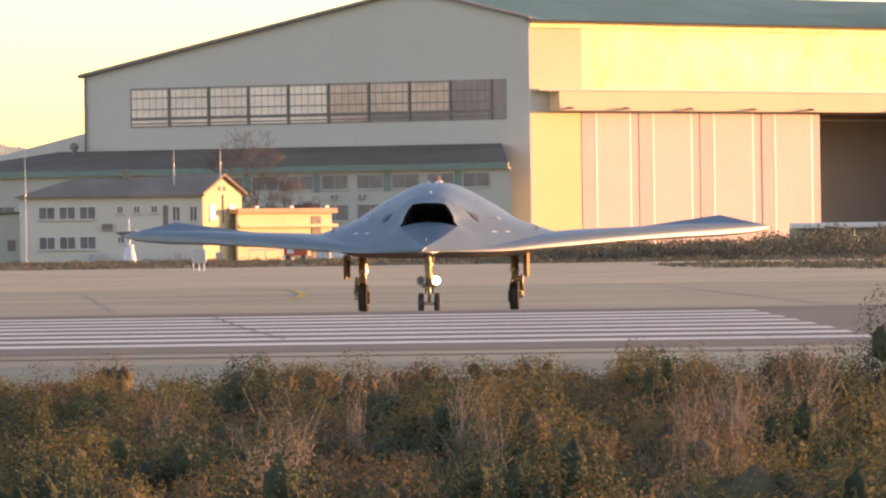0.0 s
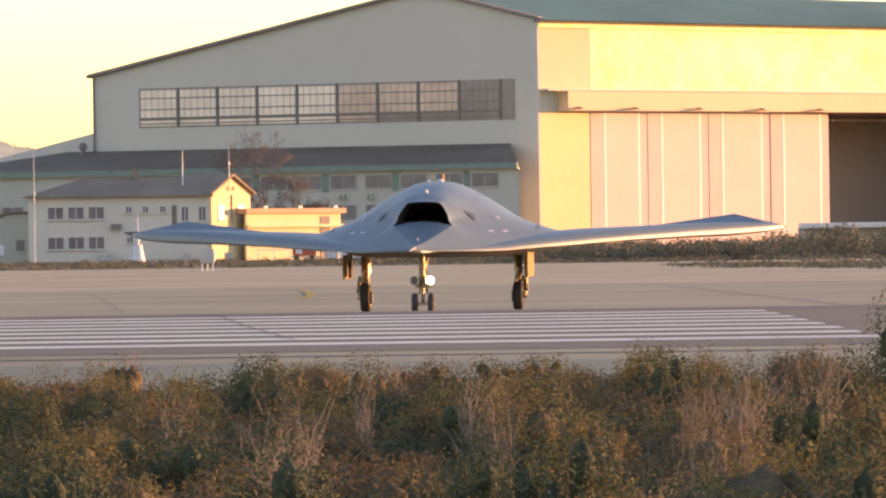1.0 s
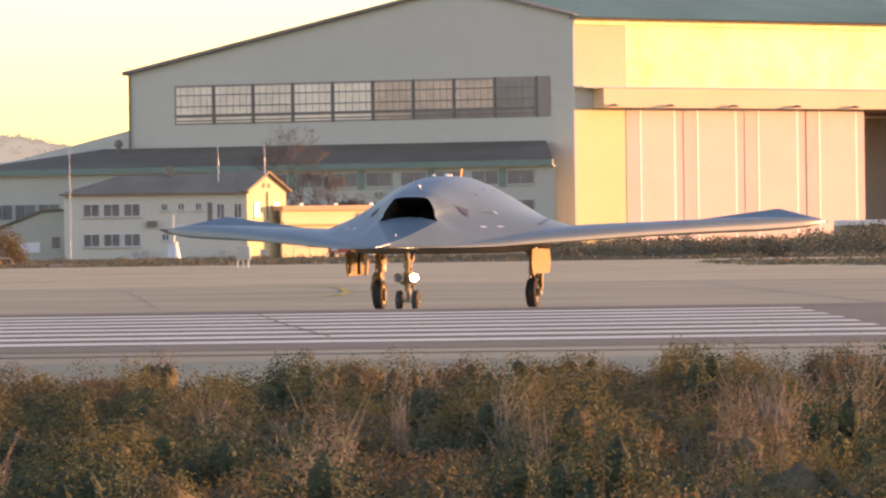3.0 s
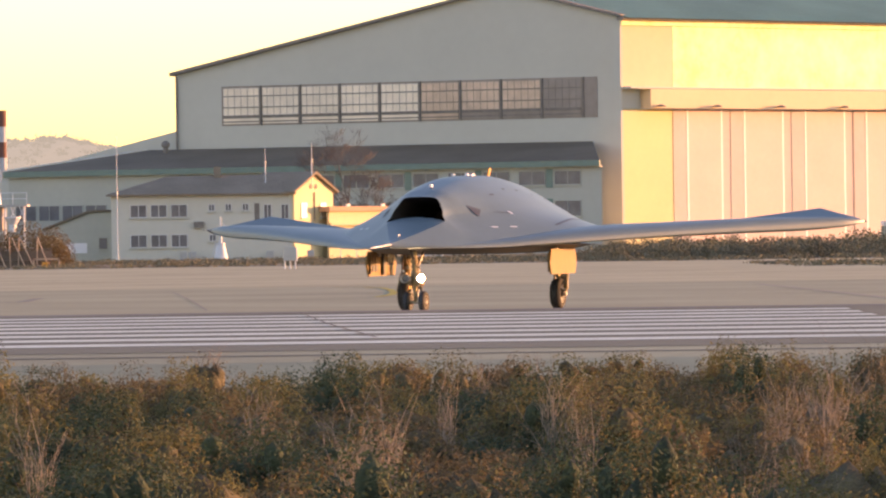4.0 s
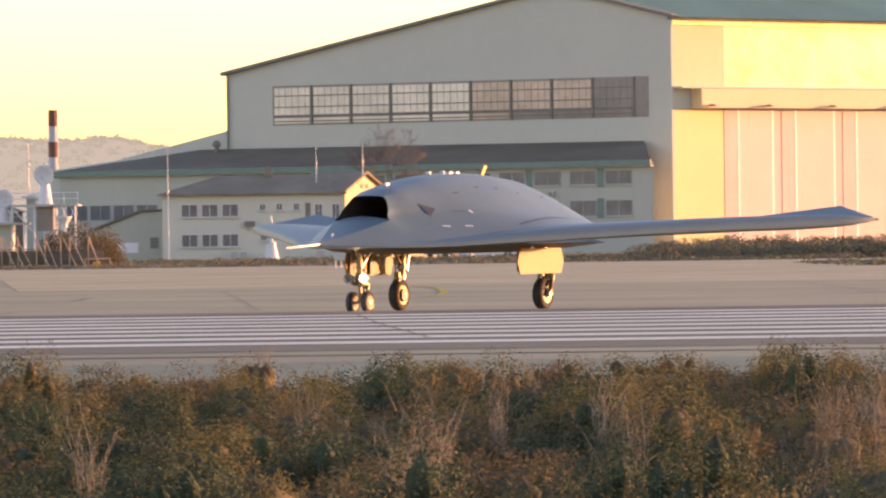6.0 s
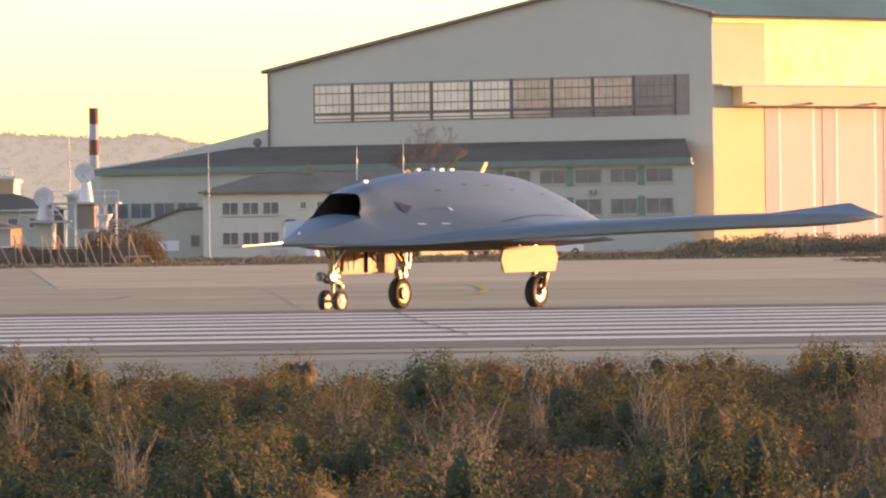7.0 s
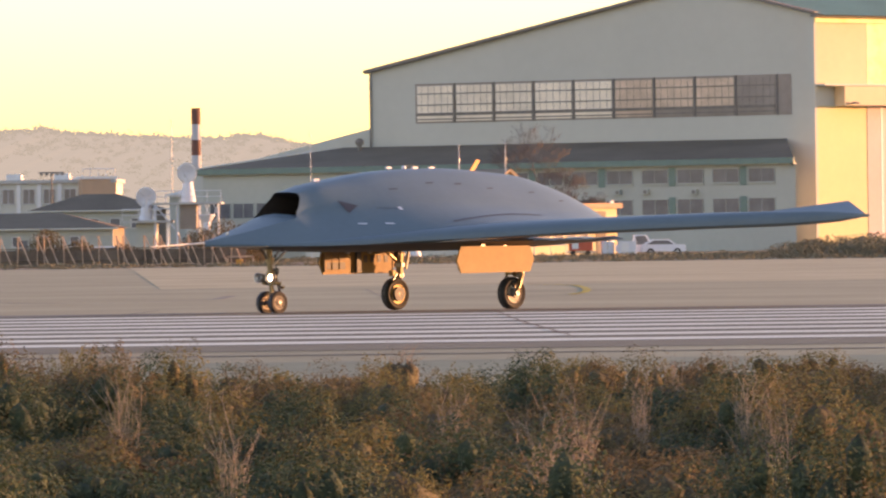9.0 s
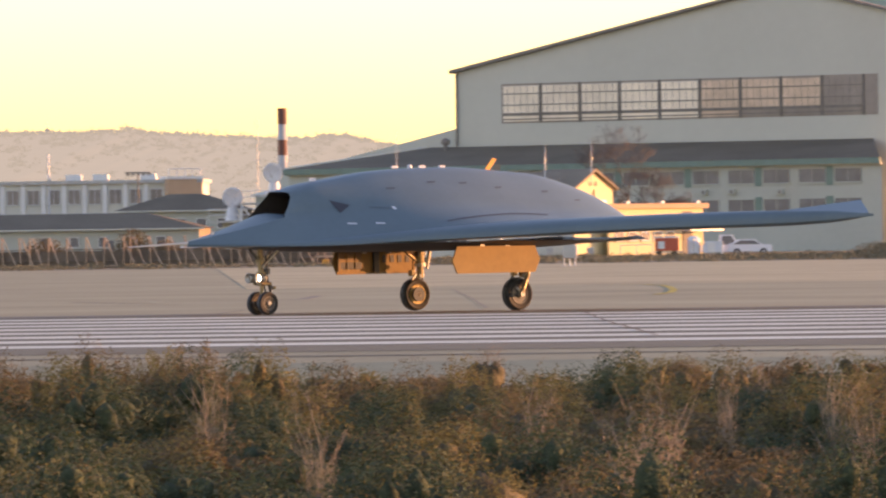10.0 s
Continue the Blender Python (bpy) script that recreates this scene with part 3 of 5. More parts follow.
def wheel(root, r, w, at, side, rim="rim"):
    """A wheel whose axle runs along y: tyre, rim, hub and bolts."""
    k = r / 0.275
    h = w / 2
    tyre = part("wheel", turned([(r * 0.62, -h * 0.8), (r * 0.86, -h), (r * 0.97, -h * 0.72), (r, -h * 0.35), (r, h * 0.35), (r * 0.97, h * 0.72), (r * 0.86, h), (r * 0.62, h * 0.8)], axis="y", sides=32),
                M["rubber"], root, "black rubber tyre with a pale metal rim", m=pose(*at), smooth=False)
    for s in (1, -1):
        disc = part("rim", turned([(r * 0.62, s * h * 0.81), (r * 0.60, s * h * 0.92), (r * 0.54, s * h * 0.90), (r * 0.52, s * h * 0.66), (r * 0.27, s * h * 0.74), (r * 0.24, s * h * 0.98), (r * 0.10, s * h * 1.04), (r * 0.02, s * h * 1.04)], axis="y", sides=28), M[rim], tyre, "metal wheel rim with the sun's gold in its colour" if rim == "rim" else "dark metal wheel rim")
        part("hub_cap", turned([(r * 0.13, s * h * 0.98), (r * 0.12, s * h * 1.12), (r * 0.03, s * h * 1.16)], axis="y", sides=14), M["steel"], disc)
        for i in range(10):
            a = i * math.pi / 5
            c = (r * 0.40 * math.cos(a), s * h * 0.70, r * 0.40 * math.sin(a))
            # dark discs stand in for the shade inside open holes
            part("wheel_hole", rod(c, (c[0], c[1] + s * 0.008, c[2]), r * 0.088, sides=8), M["skin_sunk"], disc)
            d = (r * 0.185 * math.cos(a + 0.3), s * h * 0.99, r * 0.185 * math.sin(a + 0.3))
            part("wheel_bolt", rod(d, (d[0], d[1] + s * 0.01, d[2]), r * 0.025, sides=6), M["steel"], disc)
    for s in (-0.45, -0.15, 0.15, 0.45):
        part("tread_groove", turned([(r * 1.0006, h * s * 0.7 - 0.004), (r * 1.0012, h * s * 0.7), (r * 1.0006, h * s * 0.7 + 0.004)], axis="y", sides=32), M["skin_dark"], tyre)
    return tyre


def decal(root, hood, name, pts, mat, side, label=""):
    """A thin painted mark: points (x, z) laid on the flank of the fuselage."""
    from_y = 4.0 * side
    bm = bmesh.new()
    vs = []
    for x, z in pts:
        hit, at, nor, _ = hood.ray_cast(Vector((x, from_y, z)), Vector((0, -side, 0)))
        if not hit:
            bm.free()
            return
        if nor.y * side < 0:
            nor = -nor
        vs.append(bm.verts.new(at + nor * 0.006))
    bm.faces.new(vs)
    part(name, bm, mat, root, label)


def flank_marks(root):
    hood = next(o for o in root.children if o.name.startswith("fuselage"))
    bpy.context.view_layer.update()
    for side in (1, -1):
        # dark three-pointed badge, drawn as a plain shape
        decal(root, hood, "badge", [(3.25, 1.85), (2.97, 1.765), (3.19, 1.64)], M["skin_dark"], side, "dark arrow-shaped badge")
        for x in (3.15, 2.75):
            decal(root, hood, "pale_dash", [(x - 0.065, 1.450), (x + 0.065, 1.455), (x + 0.065, 1.475), (x - 0.065, 1.470)], M["skin_light"], side, "short pale painted dash")
        decal(root, hood, "sensor_window", [(2.32, 1.685), (2.37, 1.685), (2.37, 1.735), (2.32, 1.735)], M["skin_light"], side, "small pale square sensor window")
        decal(root, hood, "warning_mark", [(2.70, 1.725), (2.40, 1.71), (2.40, 1.702), (2.70, 1.717)], M["skin_dark"], side)
        for x, z in ((1.35, 2.12), (0.75, 2.10), (0.1, 2.02), (2.2, 2.02), (-0.9, 1.95), (-1.5, 1.8)):
            decal(root, hood, "panel_mark", [(x, z), (x - 0.16, z + 0.005), (x - 0.16, z + 0.025), (x, z + 0.02)], M["skin_dark"], side)
        root_line = [(1.75, 1.475), (1.45, 1.515), (1.1, 1.55), (0.7, 1.575), (0.3, 1.585), (-0.1, 1.575), (-0.4, 1.56)]
        for a, b in zip(root_line, root_line[1:]):
            decal(root, hood, "root_seam", [a, b, (b[0], b[1] + 0.018), (a[0], a[1] + 0.018)], M["skin_dark"], side)
    for x, y in ((0.9, 0.12), (1.3, -0.1), (0.4, 0.0), (3.05, 0.0)):
        part("spine_light", box(x, x + 0.12, y - 0.02, y + 0.02, 2.17 if x > 3 else 2.38, 2.22 if x > 3 else 2.418), M["skin_light"], root)


def aircraft_fittings(root):
    part("air_data_probe", rod((5.45, 0, 1.19), (6.75, 0.0, 1.13), 0.022, r2=0.008), M["probe"], root, "long pale air data probe on the nose")
    part("dorsal_antenna", prism([(-0.42, 2.33), (-0.52, 2.33), (-0.68, 2.52), (-0.60, 2.54)], -0.012, 0.012), M["orange"], root, "orange blade antenna on the spine")
    part("nose_blade", prism([(5.05, 1.27), (5.15, 1.26), (5.12, 1.36), (5.08, 1.36)], -0.008, 0.008), M["probe"], root, "small pale blade antenna")
    part("beacon", turned([(0.04, 2.38), (0.04, 2.42), (0.015, 2.435)], m=pose(1.2, 0.1, 0), sides=12), M["skin_light"], root, "small pale lamp on the spine")


def make_aircraft():
    root = thing("unmanned_aircraft", pose(0, 0, 0), "blue-grey tailless delta unmanned aircraft taxiing on lowered wheels", "aircraft")
    aircraft_body(root)
    wheels = aircraft_gear(root)
    aircraft_fittings(root)
    flank_marks(root)
    return root, wheels


AIRCRAFT, WHEELS = make_aircraft()
TAXI = [
    (0.0, -0.087, 115.765, 2.39, 0.020), (0.5, -0.139, 115.145, 3.32, 0.027), (1.0, -0.187, 114.518, 4.62, 0.033),
    (1.5, -0.246, 113.883, 6.13, 0.039), (2.0, -0.320, 113.244, 7.84, 0.046), (3.5, -0.748, 111.348, 13.31, 0.068),
    (4.0, -0.950, 110.815, 15.46, 0.076), (4.5, -1.177, 110.297, 17.78, 0.084), (5.0, -1.454, 109.786, 20.26, 0.091),
    (6.5, -2.357, 108.215, 28.68, 0.106), (7.0, -2.752, 107.572, 31.64, 0.113), (7.5, -3.155, 106.901, 34.48, 0.120),
    (8.0, -3.625, 106.201, 37.38, 0.128), (8.5, -4.109, 105.485, 40.29, 0.137), (9.0, -4.656, 104.755, 43.34, 0.146),
    (9.5, -5.217, 104.026, 46.44, 0.156), (10.0, -5.812, 103.293, 49.69, 0.165),
]


def motions():
    walk(AIRCRAFT, [(t, pose(x, y, z + 0.004, 0, 0, -90 - a)) for t, x, y, a, z in TAXI])
    ts = [r[0] for r in TAXI]
    way = np.concatenate(([0], np.cumsum([math.hypot(b[1] - a[1], b[2] - a[2]) for a, b in zip(TAXI, TAXI[1:])])))
    for ob, r, at in WHEELS:
        rows = []
        for k in range(101):
            t = k / 10
            roll = math.degrees(np.interp(t, ts, way) / r)
            rows.append((t, pose(*at, 0, roll, 0)))
        walk(ob, rows)


# ---- hangar ----
C = Vector((9.9, 700.0, 0))
GD = Vector((-math.sin(radians(64)), math.cos(radians(64)), 0))      # along the gable wall, away from the corner
DD = Vector((math.sin(radians(46)), math.cos(radians(46)), 0))       # along the door front


def frame_at(origin, along):
    """x along a wall, y into the building, z up."""
    a = along.normalized()
    into = Vector((-a.y, a.x, 0))
    if into.y < 0:
        into = -into
    m = Matrix.Identity(4)
    for i in range(3):
        m[i][0], m[i][1], m[i][3] = a[i], into[i], origin[i]
    return m


def windows_row(root, name, xs, w, z0, z1, y, glass, frame_mat, bars=2, sill=True):
    for x in xs:
        win = part(name, box(x, x + w, y - 0.02, y + 0.06, z0, z1), glass, root)
        part("window_frame", box(x, x + 0.07, y - 0.06, y - 0.021, z0, z1, bm=box(x + w - 0.07, x + w, y - 0.06, y - 0.021, z0, z1, bm=box(x + 0.07, x + w - 0.07, y - 0.06, y - 0.021, z1 - 0.07, z1, bm=box(x + 0.07, x + w - 0.07, y - 0.06, y - 0.021, z0, z0 + 0.07)))), frame_mat, win)
        for b in range(1, bars):
            part("window_bar", box(x + w * b / bars - 0.03, x + w * b / bars + 0.03, y - 0.055, y - 0.022, z0 + 0.07, z1 - 0.07), frame_mat, win)
        if sill:
            part("window_sill", box(x - 0.1, x + w + 0.1, y - 0.16, y + 0.03, z0 - 0.12, z0 - 0.005), M["render_grey"], win)


def make_hangar():
    g = thing("hangar", Matrix(), "large grey gabled aircraft hangar with cream sliding doors, one leaf open", "hangar")
    gm = frame_at(C, GD)
    gl = 57.2
    # gable wall
    wall = part("gable_wall", prism([(0, 0), (gl, 0), (gl, 21.6), (14.5, 30.2), (0, 26.6)], 0, 0.4), M["hall"], g, "grey rendered gable wall in shade", m=gm)
    part("roof_verge", prism([(gl + 0.6, 21.35), (gl + 0.6, 21.75), (14.5, 30.55), (-0.5, 26.9), (-0.5, 26.6), (14.5, 30.2)], -0.7, 0.9), M["frame_dark"], g, "dark edge board of the roof", m=gm)
    # long band of glazing
    win = part("window_band", box(2.8, 51.2, -0.05, -0.02, 15.4, 20.0), M["window_dim"], g, "long band of factory glazing with sky reflections as pane colours", m=gm)
    n = 9
    wd = 5.18
    for i in range(n):
        x0 = 51.2 - (n - i) * wd
        # pane colours stand in for the reflected sky, fading towards the corner
        glass = M["window_pale"] if i >= 4 else M["window_warm"] if i >= 1 else M["window_dim"]
        part("pane", box(x0 + 0.25, x0 + wd - 0.25, -0.10, -0.052, 16.6, 19.75), glass, win)
        for k in range(1, 6):
            part("window_bar", box(x0 + wd * k / 6 - 0.018, x0 + wd * k / 6 + 0.018, -0.13, -0.102, 16.6, 19.75), M["frame_dark"], win)
        for z in (17.45, 18.75):
            part("window_rail", box(x0 + 0.25, x0 + wd - 0.25, -0.17, -0.103, z, z + 0.12), M["frame_dark"], win)
        part("window_ledge", box(x0 + 0.25, x0 + wd - 0.25, -0.20, -0.103, 16.28, 16.58), M["frame_dark"], win)
        part("mullion", box(x0 - 0.11, x0 + 0.11, -0.18, -0.052, 15.4, 20.0), M["frame_dark"], win)
        part("pane", box(x0 + 0.25, x0 + wd - 0.25, -0.10, -0.052, 15.6, 16.25), glass if i >= 3 else M["window_dim"], win)
        part("louvre", box(x0 + 0.25, x0 + wd - 0.25, -0.16, -0.103, 15.78, 15.92), M["frame_dark"], win)
    part("drain_pipe", rod((gl - 0.1, -0.25, 8), (gl - 0.1, -0.25, 21.3), 0.12), M["frame_dark"], g, m=gm)
    part("vent_cowl", turned([(0.28, 12.2), (0.28, 13.0), (0.5, 13.1), (0.5, 13.5), (0.2, 13.8)], m=pose(gl - 0.1, -3.0, 0), sides=12), M["frame_dark"], g, m=gm)
    # side lean-to beyond the far corner
    part("lean_to", prism([(gl + 0.02, 0), (gl + 26, 0), (gl + 26, 9.6), (gl + 0.02, 15.1)], 1.0, 40), M["hall"], g, "grey lean-to shed with a sloping roof", m=gm)
    # door front
    dm = frame_at(C, DD)
    fl = 112.0
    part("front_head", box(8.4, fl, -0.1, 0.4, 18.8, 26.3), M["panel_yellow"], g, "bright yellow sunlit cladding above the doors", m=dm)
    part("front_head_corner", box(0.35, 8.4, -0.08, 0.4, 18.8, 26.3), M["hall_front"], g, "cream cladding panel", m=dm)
    part("corner_pier", box(-0.02, 0.35, -0.12, 0.5, 0, 26.3), M["hall"], g, m=dm)
    part("eave_gutter", box(-0.5, fl, -1.1, -0.1, 26.3, 26.65), M["frame_dark"], g, m=dm)
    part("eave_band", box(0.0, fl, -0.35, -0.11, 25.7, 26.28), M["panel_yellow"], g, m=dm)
    part("recess_soffit", box(0.35, fl, -1.4, 0.4, 18.55, 18.78), M["hall"], g, m=dm)
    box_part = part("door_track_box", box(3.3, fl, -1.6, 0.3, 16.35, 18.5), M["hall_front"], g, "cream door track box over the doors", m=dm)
    for x in (4.4, 13.5, 24.0, 34.6, 44.5, 60.0, 74, 88):
        part("track_lamp", turned([(0.2, 16.75), (0.5, 16.62), (0.58, 16.50), (0.4, 16.48)], sides=14, m=pose(x, -2.12, 0)), M["frame_dark"], box_part)
    leaves = [(0.35, 8.55, 0.17), (8.55, 17.85, 0.14), (17.85, 27.95, 0.11), (27.95, 38.3, 0.08), (38.3, 48.4, 0.05)]
    for i, (a, b, y) in enumerate(leaves):
        # leaf grey stands in for the ribs' shade, rib white for their sunlit sides
        leaf = part("door_leaf", box(a, b, y, y + 0.25, 0.05, 16.3), M["door_shade"] if i else M["door_yellow"], g, "tall pale pink sliding door leaf" if i else "tall pale yellow fixed door leaf", m=dm)
        if i:
            part("door_panel", box(a + 2.5, b - 1.6, y - 0.016, y - 0.004, 0.3, 16.1), M["door_pink"], leaf, "proud pale pink door panel")
            for x in (a + 2.18, b - 1.58):
                part("door_rib", box(x, x + 0.30, y - 0.026, y - 0.003, 0.05, 16.2), M["frame_white"], leaf)
            part("bottom_rail", box(a + 0.25, a + 2.1, y - 0.1, y - 0.004, 0.05, 0.6), M["door_yellow"], leaf)
            part("door_edge", box(a, a + 0.14, y - 0.02, y - 0.003, 0.05, 16.25), M["frame_dark"] if i > 3 else M["render_grey"], leaf)
    part("recess_wall", box(0.35, 3.28, 0.05, 0.4, 16.32, 18.54), M["hall"], g, m=dm)
    # end wall out of view, added to keep low sun off the interior
    part("unseen_end_wall", box(111.6, 112.0, 0.4, 50, 0, 26), M["hall"], g, m=dm)
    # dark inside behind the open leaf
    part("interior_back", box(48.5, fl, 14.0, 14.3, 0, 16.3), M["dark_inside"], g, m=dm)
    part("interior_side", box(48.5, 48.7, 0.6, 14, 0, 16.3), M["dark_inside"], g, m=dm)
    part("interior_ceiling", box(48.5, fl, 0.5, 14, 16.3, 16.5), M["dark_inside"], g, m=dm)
    part("interior_truss", box(48.9, fl, 9.0, 9.2, 15.6, 15.75), M["grey_steel"], g, m=dm)
    part("interior_truss", box(48.9, fl, 9.0, 9.2, 14.5, 14.6), M["frame_dark"], g, m=dm)
    for k in range(14):
        x = 49.5 + 2.2 * k
        part("truss_web", rod((x, 9.1, 14.55), (x + 1.1, 9.1, 15.65), 0.06, rod((x + 1.1, 9.1, 15.65), (x + 2.2, 9.1, 14.55), 0.05, sides=6), sides=6), M["frame_dark"], g, m=dm)
    part("far_leaf", box(80, fl, 0.0, 0.3, 0, 16.3), M["door_pink"], g, m=dm)
    # roof: one slope over the door front, one over the far side
    peak = gm @ Vector((14.5, -0.6, 30.4))
    far = DD * 118
    cnr = gm @ Vector((-1.6, -0.6, 26.5))
    back = gm @ Vector((gl + 0.6, -0.6, 21.6))
    verts = [cnr, cnr + far, peak + far, peak, back, back + far]
    bm = bmesh.new()
    vs = [bm.verts.new(v) for v in verts]
    bm.faces.new((vs[0], vs[1], vs[2], vs[3]))
    bm.faces.new((vs[3], vs[2], vs[5], vs[4]))
    bmesh.ops.solidify(bm, geom=bm.faces[:], thickness=0.25)
    part("roof", bm, M["green_roof"], g, "grey-green sheet metal roof")
    # back and far walls close the hall
    part("rear_wall", box(0, 57, 111.6, 112.0, 0, 21), M["hall"], g, m=gm)
    return g


def make_annex():
    o = C + GD * -4.2 + Vector((-0.438, -0.899, 0)) * 14
    m = frame_at(o, GD)
    g = thing("annex_building", m, "two-storey grey annex with a brown roof and green fascia", "building")
    L = 76.0
    part("wall", prism([(0, 0), (L, 0), (L, 0.3), (0.4, 0.3)], 0, 9.6, "z"), M["render_grey"], g, "weathered pale grey wall")
    part("end_wall", box(L - 0.3, L, 0.3, 13.5, 0, 9.6), M["render_grey"], g)
    part("end_wall", prism([(0.45, 0.3), (0.75, 0.3), (8.3, 13.4), (8.0, 13.4)], 0, 9.6, "z"), M["render_grey"], g)
    part("fascia", box(-0.1, L + 0.6, -0.75, -0.5, 9.7, 10.35), M["green_trim"], g, "green painted fascia board")
    part("soffit", box(-0.1, L + 0.6, -0.5, 0.0, 9.6, 9.75), M["render_cream"], g)
    bm = bmesh.new()
    v = [bm.verts.new(p) for p in ((-0.1, -0.75, 10.36), (L + 0.6, -0.75, 10.36), (L - 11, 13.4, 12.8), (7.4, 13.4, 12.7), (L + 0.6, 13.4, 10.36))]
    bm.faces.new((v[0], v[1], v[2], v[3]))
    bm.faces.new((v[1], v[4], v[2]))
    part("roof", bm, M["brown_roof"], g, "brown-grey tiled lean-to roof")
    part("roof_ridge", rod((L - 11, 13.2, 12.8), (L + 0.4, -0.6, 10.4), 0.15), M["render_cream"], g)
    # upper and lower rows on the stretch by the hangar corner
    xs = [2.5 + 4.4 * i for i in range(9)]
    windows_row(g, "window", [x for x in xs], 3.3, 7.7, 9.3, -0.02, M["window_dark"], M["render_grey"], 2)
    windows_row(g, "window", [x for x in xs], 3.3, 4.2, 6.0, -0.02, M["window_dark"], M["render_grey"], 2)
    for x in (6.0, 14.8, 23.6, 32.4):
        part("green_panel", box(x, x + 0.8, -0.06, -0.003, 7.4, 9.5), M["green_trim"], g)
        part("green_panel", box(x, x + 0.8, -0.06, -0.003, 4.0, 6.2), M["green_trim"], g)
    windows_row(g, "window", [47.5 + 3.1 * i for i in range(9) if i != 4], 2.8, 4.6, 6.4, -0.02, M["window_dark"], M["render_grey"], 2, sill=False)
    part("green_panel", box(60.0, 61.6, -0.06, -0.003, 4.3, 6.6), M["green_trim"], g)
    for x, z in ((18.0, 6.9), (21.5, 6.9), (12.0, 6.8)):
        ac = part("air_conditioner", box(x, x + 0.9, -0.45, -0.004, z - 0.35, z + 0.25, 0.03), M["render_grey"], g, "white air conditioner on the wall")
        part("fan_grille", rod((x + 0.4, -0.47, z - 0.05), (x + 0.4, -0.451, z - 0.05), 0.22, sides=14), M["frame_dark"], ac)


make_hangar()
make_annex()


# ---- the small two-storey house before the annex ----
def make_house():
    Y = 611.0
    m = pose(-41.6, Y, 0, 0, 0, 4)
    g = thing("airfield_house", m, "cream two-storey airfield building with a clay tile roof", "building")
    L = 17.9
    part("wall", box(0, L, 0, 0.3, 0, 6.6), M["render_cream"], g, "pale cream rendered front wall")
    part("side_wall", box(0, 0.3, 0.3, 8, 0, 6.6), M["render_cream"], g)
    part("rear_wall", box(0, L, 8, 8.3, 0, 6.6), M["render_cream"], g)
    bm = bmesh.new()
    v = [bm.verts.new(p) for p in ((-0.5, -0.6, 6.6), (L + 0.3, -0.6, 6.6), (L + 0.3, 4.2, 8.5), (5.5, 4.2, 8.4), (-0.5, 8.9, 6.6), (L + 0.3, 8.9, 6.6))]
    bm.faces.new((v[0], v[1], v[2], v[3]))
    bm.faces.new((v[0], v[3], v[4]))
    bm.faces.new((v[3], v[2], v[5], v[4]))
    part("roof", bm, M["red_roof"], g, "old brown clay tile hip roof")
    part("eave", box(-0.5, L + 0.3, -0.62, 0.0, 6.45, 6.62), M["red_roof"], g)
    for z in (1.35, 4.3):
        windows_row(g, "window", [1.85, 3.85, 5.85], 1.65, z, z + 1.3, -0.02, M["window_dark"], M["frame_white"], 2)
    windows_row(g, "window", [9.55, 11.2, 12.9], 0.65, 4.85, 5.6, -0.02, M["window_dark"], M["frame_white"], 2)
    windows_row(g, "window", [15.0, 16.7], 0.8, 4.0, 5.5, -0.02, M["window_dark"], M["frame_white"], 2)
    windows_row(g, "window", [9.6], 0.7, 1.9, 2.6, -0.02, M["window_dark"], M["frame_white"], 2)
    part("door", box(14.1, 14.6, -0.05, 0.0, 3.0, 5.6), M["frame_dark"], g, "tall narrow dark stair window")
    ac = part("air_conditioner", box(8.1, 9.1, -0.5, -0.003, 3.3, 3.85, 0.03), M["frame_dark"], g, "dark air conditioner on the wall")
    part("bracket", box(8.2, 9.0, -0.45, -0.003, 3.2, 3.29), M["grey_steel"], ac)
    for x, z in ((7.6, 0.25), (19.2, 0.3), (15.2, 0.3), (6.7, 0.3)):
        part("bin", box(x, x + 0.7, -1.6, -1.0, 0, 0.9, 0.04), M["grey_steel"], g)
    part("chimney_pot", box(10.2, 10.9, 3.5, 4.2, 8.2, 9.3), M["red_roof"], g)
    # cross wing whose gable faces the evening sun
    wm = m @ pose(18.0, -0.4, 0, 0, 0, 54)
    w = 6.9
    wg = thing("gabled_wing", wm, "small cream gabled wing lit by the low sun", "building")
    # warm sunlight is put into the gable's yellow; the wing is cream
    part("wall", prism([(0, 0), (w, 0), (w, 6.8), (w / 2, 8.35), (0, 6.8)], 0, 0.3), M["render_sunlit"], wg, "cream gable wall yellowed for the warm sun")
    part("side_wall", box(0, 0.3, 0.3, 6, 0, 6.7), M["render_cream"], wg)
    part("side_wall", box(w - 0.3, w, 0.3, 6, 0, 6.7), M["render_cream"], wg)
    part("roof", prism([(-0.5, 6.55), (w / 2, 8.45), (w + 0.5, 6.55), (w + 0.5, 6.75), (w / 2, 8.7), (-0.5, 6.75)], -0.4, 6), M["red_roof"], wg, "clay tile gable roof")
    windows_row(wg, "window", [1.2, 4.6], 1.1, 4.1, 5.6, -0.02, M["window_pale"], M["frame_white"], 2)
    part("gable_vent", rod((w / 2 + 0.4, -0.05, 7.2), (w / 2 + 0.4, 0.0, 7.2), 0.25, sides=12, bm=rod((w / 2 - 0.5, -0.05, 7.2), (w / 2 - 0.5, 0.0, 7.2), 0.25, sides=12)), M["frame_dark"], wg)
    part("drain_pipe", rod((3.5, -0.08, 3.8), (3.5, -0.08, 6.6), 0.06), M["frame_dark"], wg)
    # low flat-roofed block behind, facing the sun
    lg = thing("flat_roofed_block", pose(-20.3, Y + 4, 0, 0, 0, 48), "low cream flat-roofed block with a red parapet in the sun", "building")
    k = 1.52
